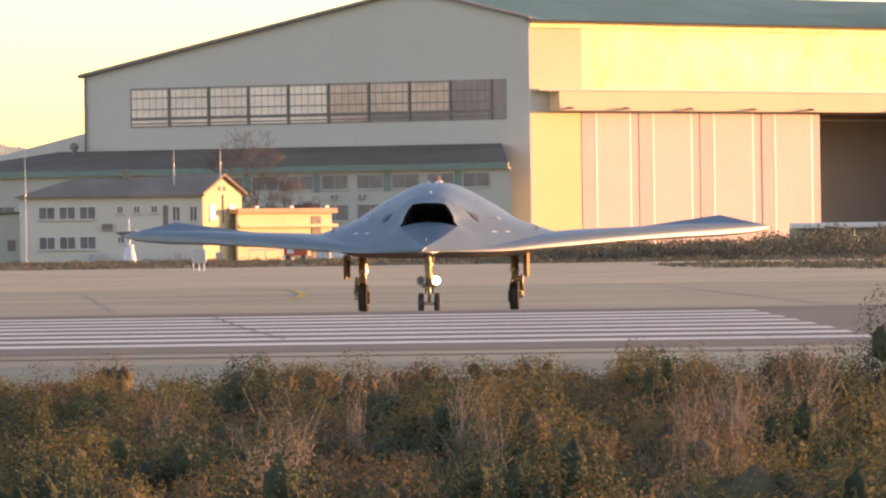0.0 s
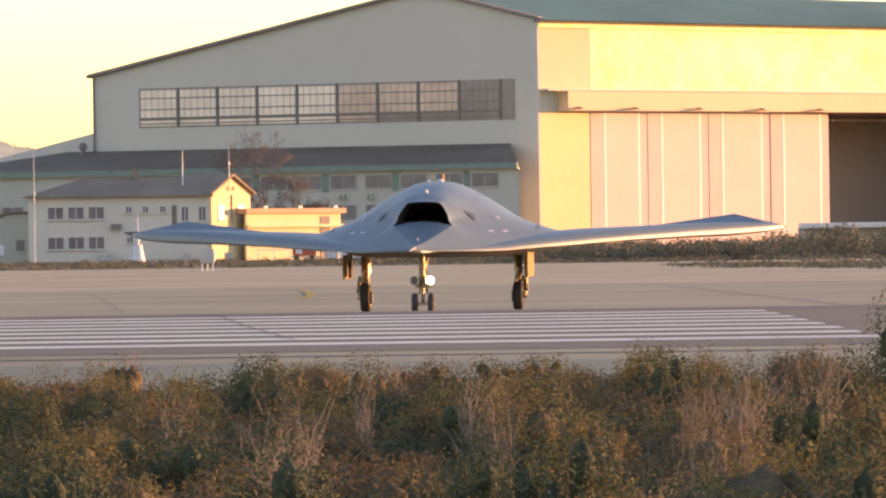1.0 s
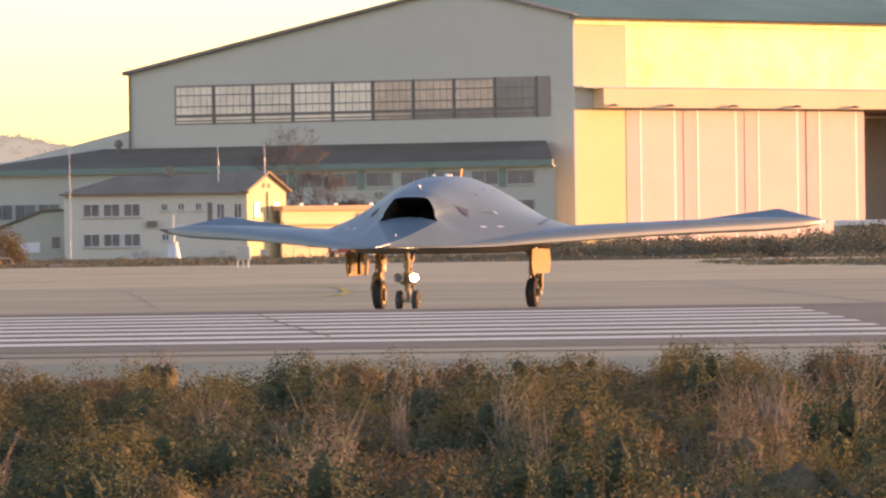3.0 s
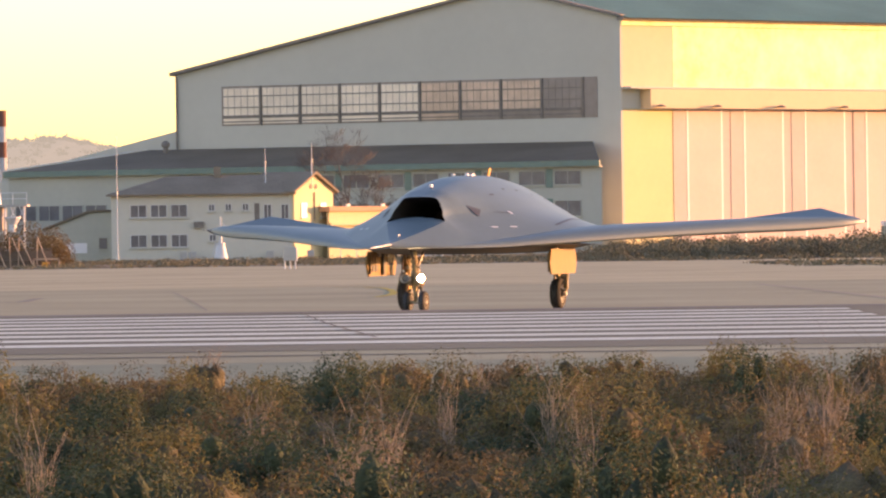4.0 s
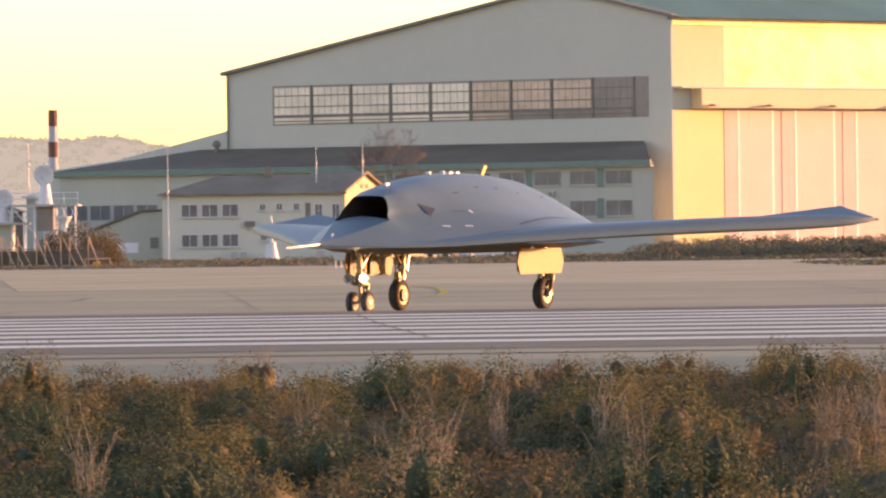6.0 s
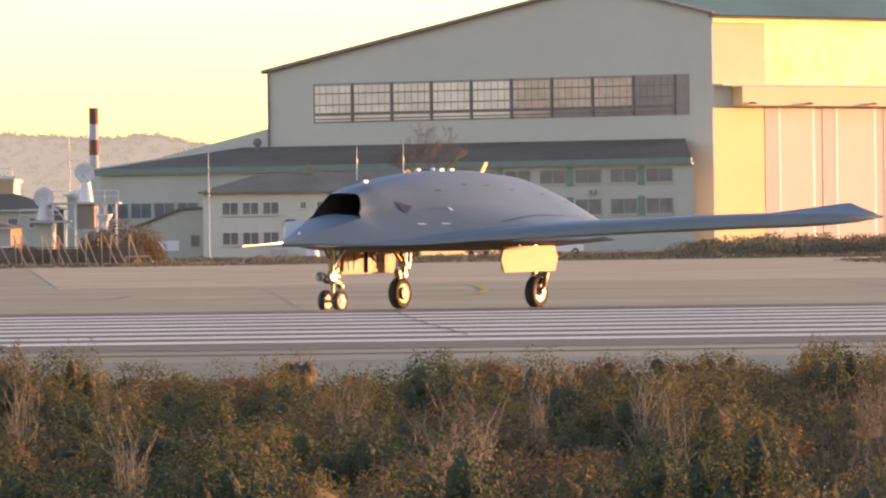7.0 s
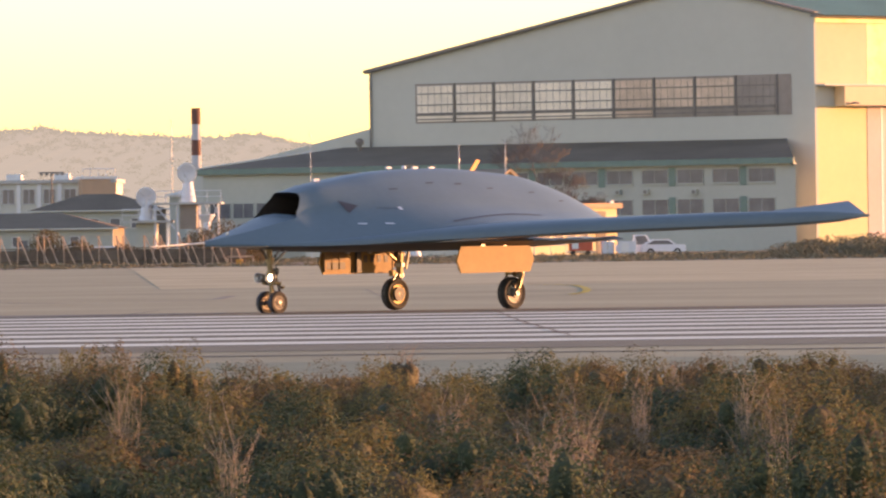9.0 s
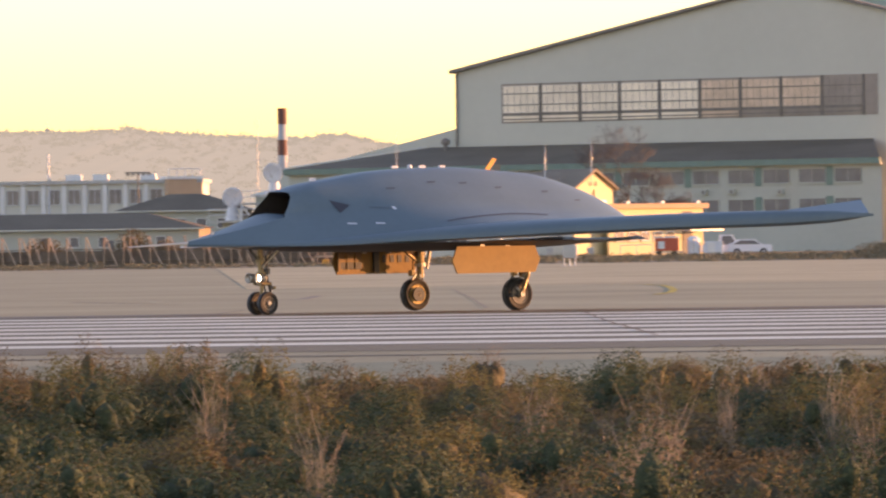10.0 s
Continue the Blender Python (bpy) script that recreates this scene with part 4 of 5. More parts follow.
    # the same sun-yellowed colour on this cream block
    part("wall", box(0, 9.0 * k, 0, 0.3, 0, 4.7), M["render_sunlit"], lg)
    part("side_wall", box(9.0 * k - 0.3, 9.0 * k, 0.3, 7, 0, 4.7), M["render_sunlit"], lg)
    part("parapet", box(-0.3, 9.3 * k, -0.4, 7.2, 4.7, 5.2), M["brick"], lg, "brick red parapet")
    part("ledge", box(-0.3, 9.2 * k, -0.6, -0.003, 3.3, 3.6), M["render_sunlit"], lg)
    part("canopy", box(6.4 * k, 9.6 * k, -2.0, -0.7, 2.4, 2.6), M["grey_steel"], lg)
    windows_row(lg, "window", [x * k for x in (0.6, 1.8, 3.0, 4.2, 5.4)], 0.8 * k, 1.5, 2.4, -0.02, M["window_dark"], M["frame_white"], 1)
    part("door", box(7.0 * k, 7.9 * k, -0.06, 0.0, 0, 4.4), M["frame_dark"], lg)
    for x in (1.5, 4.8, 8.2):
        part("roof_lamp", box(x * k, x * k + 0.45, -0.35, -0.1, 5.2, 5.45), M["frame_white"], lg)
    # gabled shed at the other end of the house
    s = thing("gabled_shed", pose(-48.5, Y + 4, 0, 0, 0, 0), "low cream shed with a sloping roof beside the house", "shed")
    part("wall", prism([(0, 0), (7.0, 0), (7.0, 5.0), (4.5, 4.9), (0, 3.2)], 0, 6), M["render_grey"], s)
    part("roof", prism([(-0.2, 3.2), (4.5, 4.95), (7.0, 5.05), (7.0, 5.2), (4.4, 5.15), (-0.2, 3.4)], -0.3, 6.2), M["brown_roof"], s)
    part("sign_panel", box(2.2, 4.2, -0.08, -0.003, 0.9, 1.9), M["car_white"], s, "pale blank panel on the wall")
    windows_row(s, "window", [5.4], 0.8, 1.3, 2.4, -0.02, M["window_dark"], M["frame_dark"], 1)


make_house()


def mast(x, y, h, r=0.06, base=0.0):
    g = thing("radio_mast", pose(x, y, base), "thin pale whip mast", "mast", group="masts by the house")
    part("pole", rod((0, 0, 0), (0, 0, h * 0.55), r, r2=r * 0.8), M["white_paint"], g)
    part("whip", rod((0, 0, h * 0.55), (0, 0, h), r * 0.6, r2=r * 0.35), M["white_paint"], g)
    part("collar", rod((0, 0, h * 0.55 - 0.15), (0, 0, h * 0.55 + 0.15), r * 1.5), M["grey_steel"], g)


mast(-40.6, 605, 12.4)
mast(-26.5, 614.0, 3.6, base=7.6)
mast(-21.9, 614.0, 4.2, base=7.4)


# ---- far left: dishes, chimney, blast fence, roofs, hills ----
def dish(x, y, z, r, base_z, turn, tilt):
    g = thing("satellite_dish", pose(x, y, 0), "white satellite dish on a tapered white pedestal", "satellite dish", group="dishes on the roof platforms")
    ped = part("pedestal", turned([(r * 0.75, base_z), (r * 0.72, base_z + 0.1), (r * 0.45, z - r * 0.75), (r * 0.42, z - r * 0.5)], sides=14), M["white_paint"], g)
    part("mount", box(-r * 0.35, r * 0.35, -r * 0.3, r * 0.3, z - r * 0.55, z + r * 0.2, 0.04), M["grey_steel"], ped)
    m = pose(0, -r * 0.35, z, 0, 0, turn) @ pose(0, 0, 0, 90 + tilt, 0, 0)
    bm = turned([(0.02, 0.0), (r * 0.35, r * 0.03), (r * 0.7, r * 0.12), (r, r * 0.26), (r * 1.01, r * 0.24), (r * 0.7, r * 0.08), (r * 0.35, -r * 0.02), (0.02, -r * 0.05)], sides=28)
    bowl = part("bowl", bm, M["white_paint"], g, "shallow white dish bowl", m=m, smooth=True)
    part("feed", rod((0, 0, r * 0.6), (0, 0, r * 0.78), r * 0.09), M["white_paint"], bowl)
    for k in range(3):
        a = k * 2.094 + 0.5
        part("feed_strut", rod((r * 0.8 * math.cos(a), r * 0.8 * math.sin(a), r * 0.16), (0, 0, r * 0.66), r * 0.022, sides=6), M["grey_steel"], bowl)


dish(-52.5, 560, 5.95, 0.93, 3.85, 12, 8)
dish(-48.7, 560, 8.1, 0.93, 5.45, -14, 8)


def platform(x0, x1, y0, y1, z, label):
    g = thing("steel_platform", pose(0, 0, 0), label, "platform", group="dish platforms")
    part("deck", box(x0, x1, y0, y1, z - 0.18, z), M["grey_steel"], g)
    n = max(3, int((x1 - x0) / 1.2))
    for i in range(n + 1):
        x = x0 + 0.04 + (x1 - x0 - 0.08) * i / n
        part("rail_post", rod((x, y0 + 0.05, z), (x, y0 + 0.05, z + 1.05), 0.035, sides=6), M["white_paint"], g)
    for h in (0.52, 1.05):
        part("rail", rod((x0, y0 + 0.05, z + h), (x1, y0 + 0.05, z + h), 0.032, sides=6), M["white_paint"], g)
    return g


pg = platform(-51.9, -45.6, 558.5, 562, 5.4, "grey steel platform on legs with white handrails")
for px in (-51.6, -49.6, -47.6, -45.9):
    part("leg", rod((px, 558.8, 0), (px, 558.8, 5.22), 0.10, sides=8), M["white_paint"], pg)
part("cabin", box(-49.4, -47.9, 559.2, 561.5, 3.0, 5.2), M["window_dim"], pg, "dark glazed cabin below the platform")
for i in range(5):
    x = -47.5 + 0.4 * i
    part("lattice_brace", rod((x, 558.7, 5.2), (x + (0.4 if i % 2 else -0.4), 558.7, 4.2), 0.035, sides=6), M["white_paint"], pg)
part("loudspeaker_frame", turned([(0.3, 2.9), (0.35, 3.6), (0.75, 4.2), (0.75, 4.3)], sides=12, m=pose(-46.9, 558.4, 0)), M["white_paint"], pg)
part("side_stair", rod((-49.8, 558.6, 3.0), (-51.6, 558.6, 5.2), 0.06, sides=6), M["white_paint"], pg)
pg = platform(-54.6, -50.2, 558.5, 562, 3.8, "low grey platform with white handrails under a dish")
# the column's grey stands in for shade on grey-cream concrete
part("column", box(-53.4, -51.6, 559.5, 561.5, 0, 3.6), M["render_grey"], pg, "concrete column greyed for the shade on it")
part("side_leg", rod((-50.5, 559, 0), (-50.5, 559, 3.6), 0.09, sides=8), M["white_paint"], pg)


def make_chimney():
    g = thing("striped_chimney", pose(-77.0, 900, 0), "tall red and white banded chimney", "chimney")
    for i in range(10):
        z1 = 21.5 - 2.25 * i
        r = 0.66 + 0.012 * i
        # white bands are toned bluish grey for the shade on them
        part("band", turned([(r + 0.012, z1 - 2.25), (r, z1)], sides=18), M["red_band"] if i % 2 == 0 else M["chimney_white"], g, "dull red band" if i % 2 == 0 else "white band")
    part("rim", turned([(0.70, 21.5), (0.70, 21.62), (0.5, 21.62)], sides=18), M["red_band"], g)
    part("ladder", box(0.66, 0.72, -0.2, 0.2, 8, 21.4), M["grey_steel"], g)
    f = thing("lattice_mast", pose(-80.6, 900, 0), "thin dark lattice mast", "mast")
    part("pole", rod((0, 0, 0), (0, 0, 20), 0.09, r2=0.05), M["grey_steel"], f)
    part("aerial", rod((-0.5, 0, 14.2), (0.5, 0, 14.2), 0.05), M["grey_steel"], f)
    # masts out on the ridge and before it
    h = thing("ridge_tower", pose(-371, 3000, 53.0), "small pale relay tower on the far ridge", "tower")
    part("shaft", turned([(0.9, 0), (0.7, 6.0), (1.5, 6.3), (1.5, 7.6), (0.5, 8.0)], sides=12), M["render_grey"], h)
    part("aerial", rod((0, 0, 8.0), (0, 0, 11.0), 0.15), M["grey_steel"], h)
    w = thing("slim_mast", pose(-111.2, 900, 0), "slim pale mast behind the office block", "mast")
    part("pole", rod((0, 0, 0), (0, 0, 15.4), 0.20, r2=0.12), M["white_paint"], w)
    part("collar", rod((0, 0, 11.4), (0, 0, 11.8), 0.3), M["grey_steel"], w)


make_chimney()


def blast_fence():
    g = thing("blast_fence", pose(0, 450, 0), "long fence of rusty braced steel frames along the apron", "fence")
    x = -61.0
    first = None
    while x < -35.6:
        if first is None:
            post = part("post", rod((0, 0, 0), (0, 0, 2.25), 0.06, sides=6), M["rust_steel"], g, "rusty steel upright")
            brace = part("brace", rod((0.05, -0.06, 2.2), (1.05, -0.9, 0.05), 0.05, sides=6), M["rust_steel"], g)
            foot = part("foot_rail", rod((0, -0.06, 0.12), (1.05, -0.9, 0.12), 0.05, sides=6), M["rust_steel"], g)
            first = (post, brace, foot)
            for o in first:
                o.matrix_basis = pose(x, 0, 0)
        else:
            for o in first:
                share(o, pose(x + random.uniform(-0.1, 0.1), 0, 0, 0, random.uniform(-3, 3), random.uniform(-6, 6)))
        x += random.choice((1.3, 1.35, 1.4, 0.6))
    for z in (0.5, 1.35):
        part("rail", rod((-61, 0.08, z), (-35.0, 0.08, z), 0.035, sides=6), M["fence_mesh"], g)
    part("mesh_screen", box(-61, -35.0, 0.15, 0.18, 0.0, 1.25), M["fence_mesh"], g, "dull brown mesh screen behind the frames")
    part("end_frame", box(-36.3, -34.3, -1.2, -1.1, 0.55, 0.68), M["rust_steel"], g)
    part("end_frame", box(-34.45, -34.3, -1.2, -1.1, 0, 0.68), M["rust_steel"], g)
    part("end_frame", box(-36.3, -36.15, -1.2, -1.1, 0, 0.68), M["rust_steel"], g)
    part("lamp_box", box(-35.6, -35.1, -1.5, -1.15, 0.0, 0.4, 0.03), M["orange"], g)


blast_fence()


def hip_house(name, x0, x1, y0, y1, eave, ridge, inset, wall, roof, label):
    g = thing(name, pose(0, 0, 0), label, "building")
    part("wall", box(x0, x1, y0, y0 + 0.3, 0, eave), wall, g)
    # roof brown on this wall stands in for shade where sun strikes it
    part("side_wall", box(x1 - 0.3, x1, y0 + 0.3, y1, 0, eave), M["red_roof"], g, "end wall browned to hold down the low sun")
    part("side_wall", box(x0, x0 + 0.3, y0 + 0.3, y1, 0, eave), M["render_grey"], g)
    bm = bmesh.new()
    ym = (y0 + y1) / 2
    e = 0.6
    v = [bm.verts.new(p) for p in ((x0 - e, y0 - e, eave), (x1 + e, y0 - e, eave), (x1 + e, y1 + e, eave), (x0 - e, y1 + e, eave), (x0 + inset, ym, ridge), (x1 - inset, ym, ridge))]
    for f in ((0, 1, 5, 4), (1, 2, 5), (2, 3, 4, 5), (3, 0, 4)):
        bm.faces.new([v[i] for i in f])
    part("roof", bm, roof, g, "dark brown tiled hip roof")
    part("gutter", box(x0 - e, x1 + e, y0 - e - 0.1, y0 - e, eave - 0.15, eave), M["render_cream"], g)
    return g


g = hip_house("low_hall", -78.5, -64.5, 700, 712, 5.7, 7.6, 5.0, M["render_grey"], M["brown_roof"], "wide low grey hall with a dark hip roof")
windows_row(g, "window", [-77 + 2.4 * i for i in range(5)], 1.2, 3.6, 4.8, 699.97, M["window_dark"], M["frame_white"], 1)
g = hip_house("long_store", -92.0, -63.5, 640, 652, 3.5, 5.15, 6.0, M["render_grey"], M["brown_roof"], "long low grey store with a dark brown roof")
windows_row(g, "window", [-80 + 3.0 * i for i in range(5)], 1.0, 1.6, 2.7, 639.97, M["window_dark"], M["frame_white"], 1)
part("door", box(-73.6, -72.4, 639.9, 639.98, 0, 2.3), M["window_dark"], g)


def office_block():
    g = thing("office_block", pose(-122, 900, 0), "long cream office block with pilasters and large windows", "building")
    L = 33.0
    part("wall", box(0, L, 0, 0.4, 0, 11.0), M["render_cream"], g)
    part("side_wall", box(L - 0.4, L, 0.4, 12, 0, 11.0), M["render_cream"], g)
    part("roof", box(-0.4, L + 0.4, -0.5, 12, 11.0, 11.5), M["grey_steel"], g)
    for i in range(11):
        x = 1.0 + 3.0 * i
        part("pilaster", box(x - 0.3, x + 0.3, -0.25, -0.004, 0, 11.0), M["frame_white"], g)
        if i < 10:
            windows_row(g, "window", [x + 0.6], 1.8, 8.0, 10.2, -0.03, M["window_dim"], M["frame_white"], 2)
            windows_row(g, "window", [x + 0.6], 1.8, 4.2, 6.4, -0.03, M["window_dim"], M["frame_white"], 2)
    for x in (13.0, 17.0, 24.0):
        part("roof_box", box(x, x + 2.2, 2, 4, 11.5, 12.4), M["frame_white"], g)
    t = thing("brick_tower", pose(-93.6, 898, 0, 0, 0, 20), "brick stair block glowing in the low sun", "building")
    part("wall", box(0, 5.2, 0, 5, 0, 11.5, 0.05), M["brick"], t)
    part("parapet", box(-0.15, 5.35, -0.15, 5.15, 11.5, 11.9), M["frame_white"], t)
    for k in range(5):
        part("roof_rail_post", rod((0.2 + 1.2 * k, 0.1, 11.9), (0.2 + 1.2 * k, 0.1, 13.0), 0.05, sides=6), M["white_paint"], t)
    part("roof_rail", rod((0.2, 0.1, 13.0), (5.0, 0.1, 13.0), 0.05, sides=6), M["white_paint"], t)
    f = thing("floodlight_mast", pose(-96.0, 880, 0), "dark steel mast with a crossbar of floodlights", "mast")
    part("pole", rod((0, 0, 0), (0, 0, 12.3), 0.16, r2=0.1), M["frame_dark"], f)
    part("crossbar", box(-1.8, 1.8, -0.1, 0.1, 12.2, 12.4), M["frame_dark"], f)
    for k in range(5):
        part("floodlight", box(-1.6 + 0.75 * k, -1.2 + 0.75 * k, -0.3, -0.1, 11.9, 12.2), M["frame_dark"], f)
    # grey shed roof between the halls and the annex
    s = hip_house("grey_shed", -72.0, -56.0, 800, 815, 8.2, 9.2, 3.0, M["render_grey"], M["hall"], "low grey shed behind the dishes")
    part("roof_unit", box(-62, -59.5, 803, 806, 8.9, 10.2), M["car_white"], s)


office_block()


def leaves_mesh(name, centres, sizes, mat, rng, label, category, out=None, broad=0.36):
    """Many small tilted leaves round the given centres, as one mesh; out: the way that they mostly face."""
    n = len(centres)
    nor = rng.normal(size=(n, 3))
    nor /= np.linalg.norm(nor, axis=1)[:, None]
    if out is not None:
        nor = nor * 0.55 + out
    a = np.cross(nor, rng.normal(size=(n, 3)))
    a = a / (np.linalg.norm(a, axis=1)[:, None] + 1e-9)
    b = np.cross(nor, a)
    b /= np.linalg.norm(b, axis=1)[:, None] + 1e-9
    a = a * sizes[:, None]
    b *= (sizes * (broad if out is not None else 0.55))[:, None]
    v = np.empty((n, 4, 3))
    v[:, 0], v[:, 1], v[:, 2], v[:, 3] = centres - a, centres + b, centres + a, centres - b
    me = bpy.data.meshes.new(name)
    me.vertices.add(4 * n)
    me.vertices.foreach_set("co", v.ravel())
    me.loops.add(4 * n)
    me.loops.foreach_set("vertex_index", np.arange(4 * n))
    me.polygons.add(n)
    me.polygons.foreach_set("loop_start", np.arange(n) * 4)
    me.update(calc_edges=True)
    me.materials.append(mat)
    return tagged(new(name, me), label, category, kind="stuff")


def make_hills():
    # a wooded ridge: height along the bearing, with a ragged crown line
    us = np.linspace(-2600, -560, 420)
    top = np.interp(us, [-2600, -2200, -1800, -1441, -1288, -1230, -1200, -1180, -1138, -1068, -988, -908, -858, -828, -798, -768, -728, -650, -560],
                    [190, 205, 195, 205, 203, 206, 209, 200, 198, 195, 192, 191, 197, 196, 190, 183, 172, 150, 120])
    top = top + np.interp(us, [-2600, -1068, -988, -858, -728, -560], [12, 11, 7, 7, 5, 5])
    rng = np.random.RandomState(4)
    rag = np.zeros(len(us))
    for k in range(5):
        n = rng.rand(len(us) // (2 ** k) + 2)
        rag += np.interp(np.arange(len(us)) / 2 ** k, np.arange(len(n)), n) * (1.2 if k < 2 else 1.6)
    verts, faces, woods = [], [], []
    levels = [(3000, 1.0), (2900, 0.93), (2700, 0.78), (2400, 0.55), (2000, 0.25), (1600, 0.0), (3300, 0.9), (3900, 0.0)]
    n = len(us)
    for y, k in levels:
        for i, u in enumerate(us):
            z = 1.25 + (top[i] + (rag[i] * 1.5 - 11.0)) * 3000 / 11000 * k if k else 0.2
            if 0 < k < 1:
                z += 0.4 * noise.noise(Vector((u * 0.02, y * 0.01, 0.3)))
            verts.append((u * 3000 / 11000 * (0.55 + 0.45 * y / 3000), y, z))
    for a, b in ((0, 1), (1, 2), (2, 3), (3, 4), (4, 5), (6, 0), (7, 6)):
        for i in range(n - 1):
            faces.append((a * n + i, a * n + i + 1, b * n + i + 1, b * n + i))
    # haze is put into the ridge as a faint glow
    tagged(new("hill_backdrop", mesh_of("hill_backdrop", verts, faces, M["hill"], smooth=True)), "wooded ridge far behind the airfield, glowing for haze", "hill", kind="structure")
    # tree crowns along the crest and down the slope
    for j in range(3600):
        i = rng.randint(2, n - 2)
        a, f = (0, rng.rand() * 0.2) if j < 1100 else (rng.choice([0, 1, 1, 2, 2, 3]), rng.rand())
        if j >= 1100 and noise.noise(Vector((us[i] * 0.03, (a + f) * 1.6, 5.0))) < -0.05:
            continue
        foot = Vector(verts[a * n + i]).lerp(Vector(verts[(a + 1) * n + i]), f)
        size = rng.uniform(0.6, 1.5) * (1.5 if rng.rand() < 0.12 else 1.0)
        woods.append(np.array(foot) + rng.normal(size=(14, 3)) * [size * 0.9, size * 0.9, size * 0.55] + [0, 0, size * 0.5])
    woods = np.concatenate(woods)
    leaves_mesh("hill_woods", woods, rng.uniform(0.5, 1.0, len(woods)), M["hill_tree"], rng, "tree crowns on the far ridge, glowing for haze", "woods")


make_hills()


# ---- small things on the apron and before the buildings ----
def small_radar():
    g = thing("small_radar", pose(-30.3, 600, 0), "small white radar antenna on a conical pedestal", "radar")
    part("pedestal", turned([(0.75, 0), (0.7, 0.15), (0.42, 1.5), (0.45, 1.75)], sides=16), M["white_paint"], g)
    part("dish", turned([(0.05, 2.55), (0.9, 2.75), (1.45, 3.05), (1.47, 3.0), (0.9, 2.65), (0.1, 2.4)], sides=22), M["grey_steel"], g, "shallow upturned grey dish")
    part("stem", rod((0, 0, 1.75), (0, 0, 2.5), 0.14), M["white_paint"], g)
    part("feed", rod((0, 0, 2.6), (0, 0, 4.3), 0.10, r2=0.05), M["white_paint"], g)
    part("stay", rod((1.2, 0, 2.9), (0, 0, 3.7), 0.03, sides=6), M["white_paint"], g)
    part("ladder", rod((-0.9, -0.1, 0), (-0.5, -0.1, 1.8), 0.04, sides=6), M["white_paint"], g)


def cabinet():
    g = thing("electrical_cabinet", pose(-13.8, 352, 0), "grey electrical cabinet on posts at the apron edge", "cabinet")
    part("body", box(-0.42, 0.30, -0.25, 0.25, 0.45, 1.25, 0.03), M["grey_steel"], g)
    part("side_panel", box(0.302, 0.36, -0.22, 0.22, 0.45, 1.2), M["white_paint"], g)
    for x in (-0.36, -0.05, 0.24):
        part("post", rod((x, 0, 0), (x, 0, 0.45), 0.045, sides=8), M["white_paint"], g)


def vehicle(x, y, turn, L, h, cab, mat, label, category):
    g = thing(category.replace(" ", "_"), pose(x, y, 0, 0, 0, turn), label, category, group="vehicles parked by the buildings")
    prof = [(0, 0.35), (L, 0.35), (L, 0.9), (L - 0.15, 1.0), *[(L * a, h * b) for a, b in cab], (0.05, 1.0)]
    body = part("body", prism(prof, -0.85, 0.85), mat, g)
    part("side_window", prism([(L * cab[-1][0] + 0.2, 1.02), (L * cab[0][0] - 0.2, 1.02), (L * cab[1][0] - 0.1, h - 0.12), (L * cab[-2][0] + 0.1, h - 0.12)], -0.87, -0.852), M["window_dark"], body)
    for wx in (0.8, L - 0.8):
        for wy in (-0.8, 0.8):
            wh = part("wheel", turned([(0.2, -0.1), (0.33, -0.09), (0.33, 0.09), (0.2, 0.1)], axis="y", sides=16), M["rubber"], g, m=pose(wx, wy, 0.33))
            part("hubcap", rod((0, -0.115, 0), (0, -0.101, 0), 0.17, sides=12), M["grey_steel"], wh)
    part("bumper", box(L - 0.05, L + 0.08, -0.8, 0.8, 0.35, 0.6), M["grey_steel"], g)
    part("headlight", box(L + 0.001, L + 0.03, -0.75, -0.5, 0.68, 0.82), M["frame_white"], g)


small_radar()
cabinet()
VAN = [(0.97, 0.55), (0.86, 1.0), (0.02, 1.0)]
CAR = [(0.78, 0.68), (0.62, 1.0), (0.25, 1.0), (0.06, 0.72)]
PICKUP = [(0.74, 0.6), (0.62, 1.0), (0.38, 1.0), (0.36, 0.62)]
vehicle(-10.6, 585, 6, 4.6, 1.95, PICKUP, M["car_white"], "white pickup parked by the buildings", "pickup truck")
vehicle(-8.1, 582, 4, 4.1, 1.5, CAR, M["car_white"], "white small car parked by the buildings", "car")
vehicle(-50.0, 480, 8, 4.2, 1.5, CAR, M["car_white"], "white car parked behind the fence frames", "car")


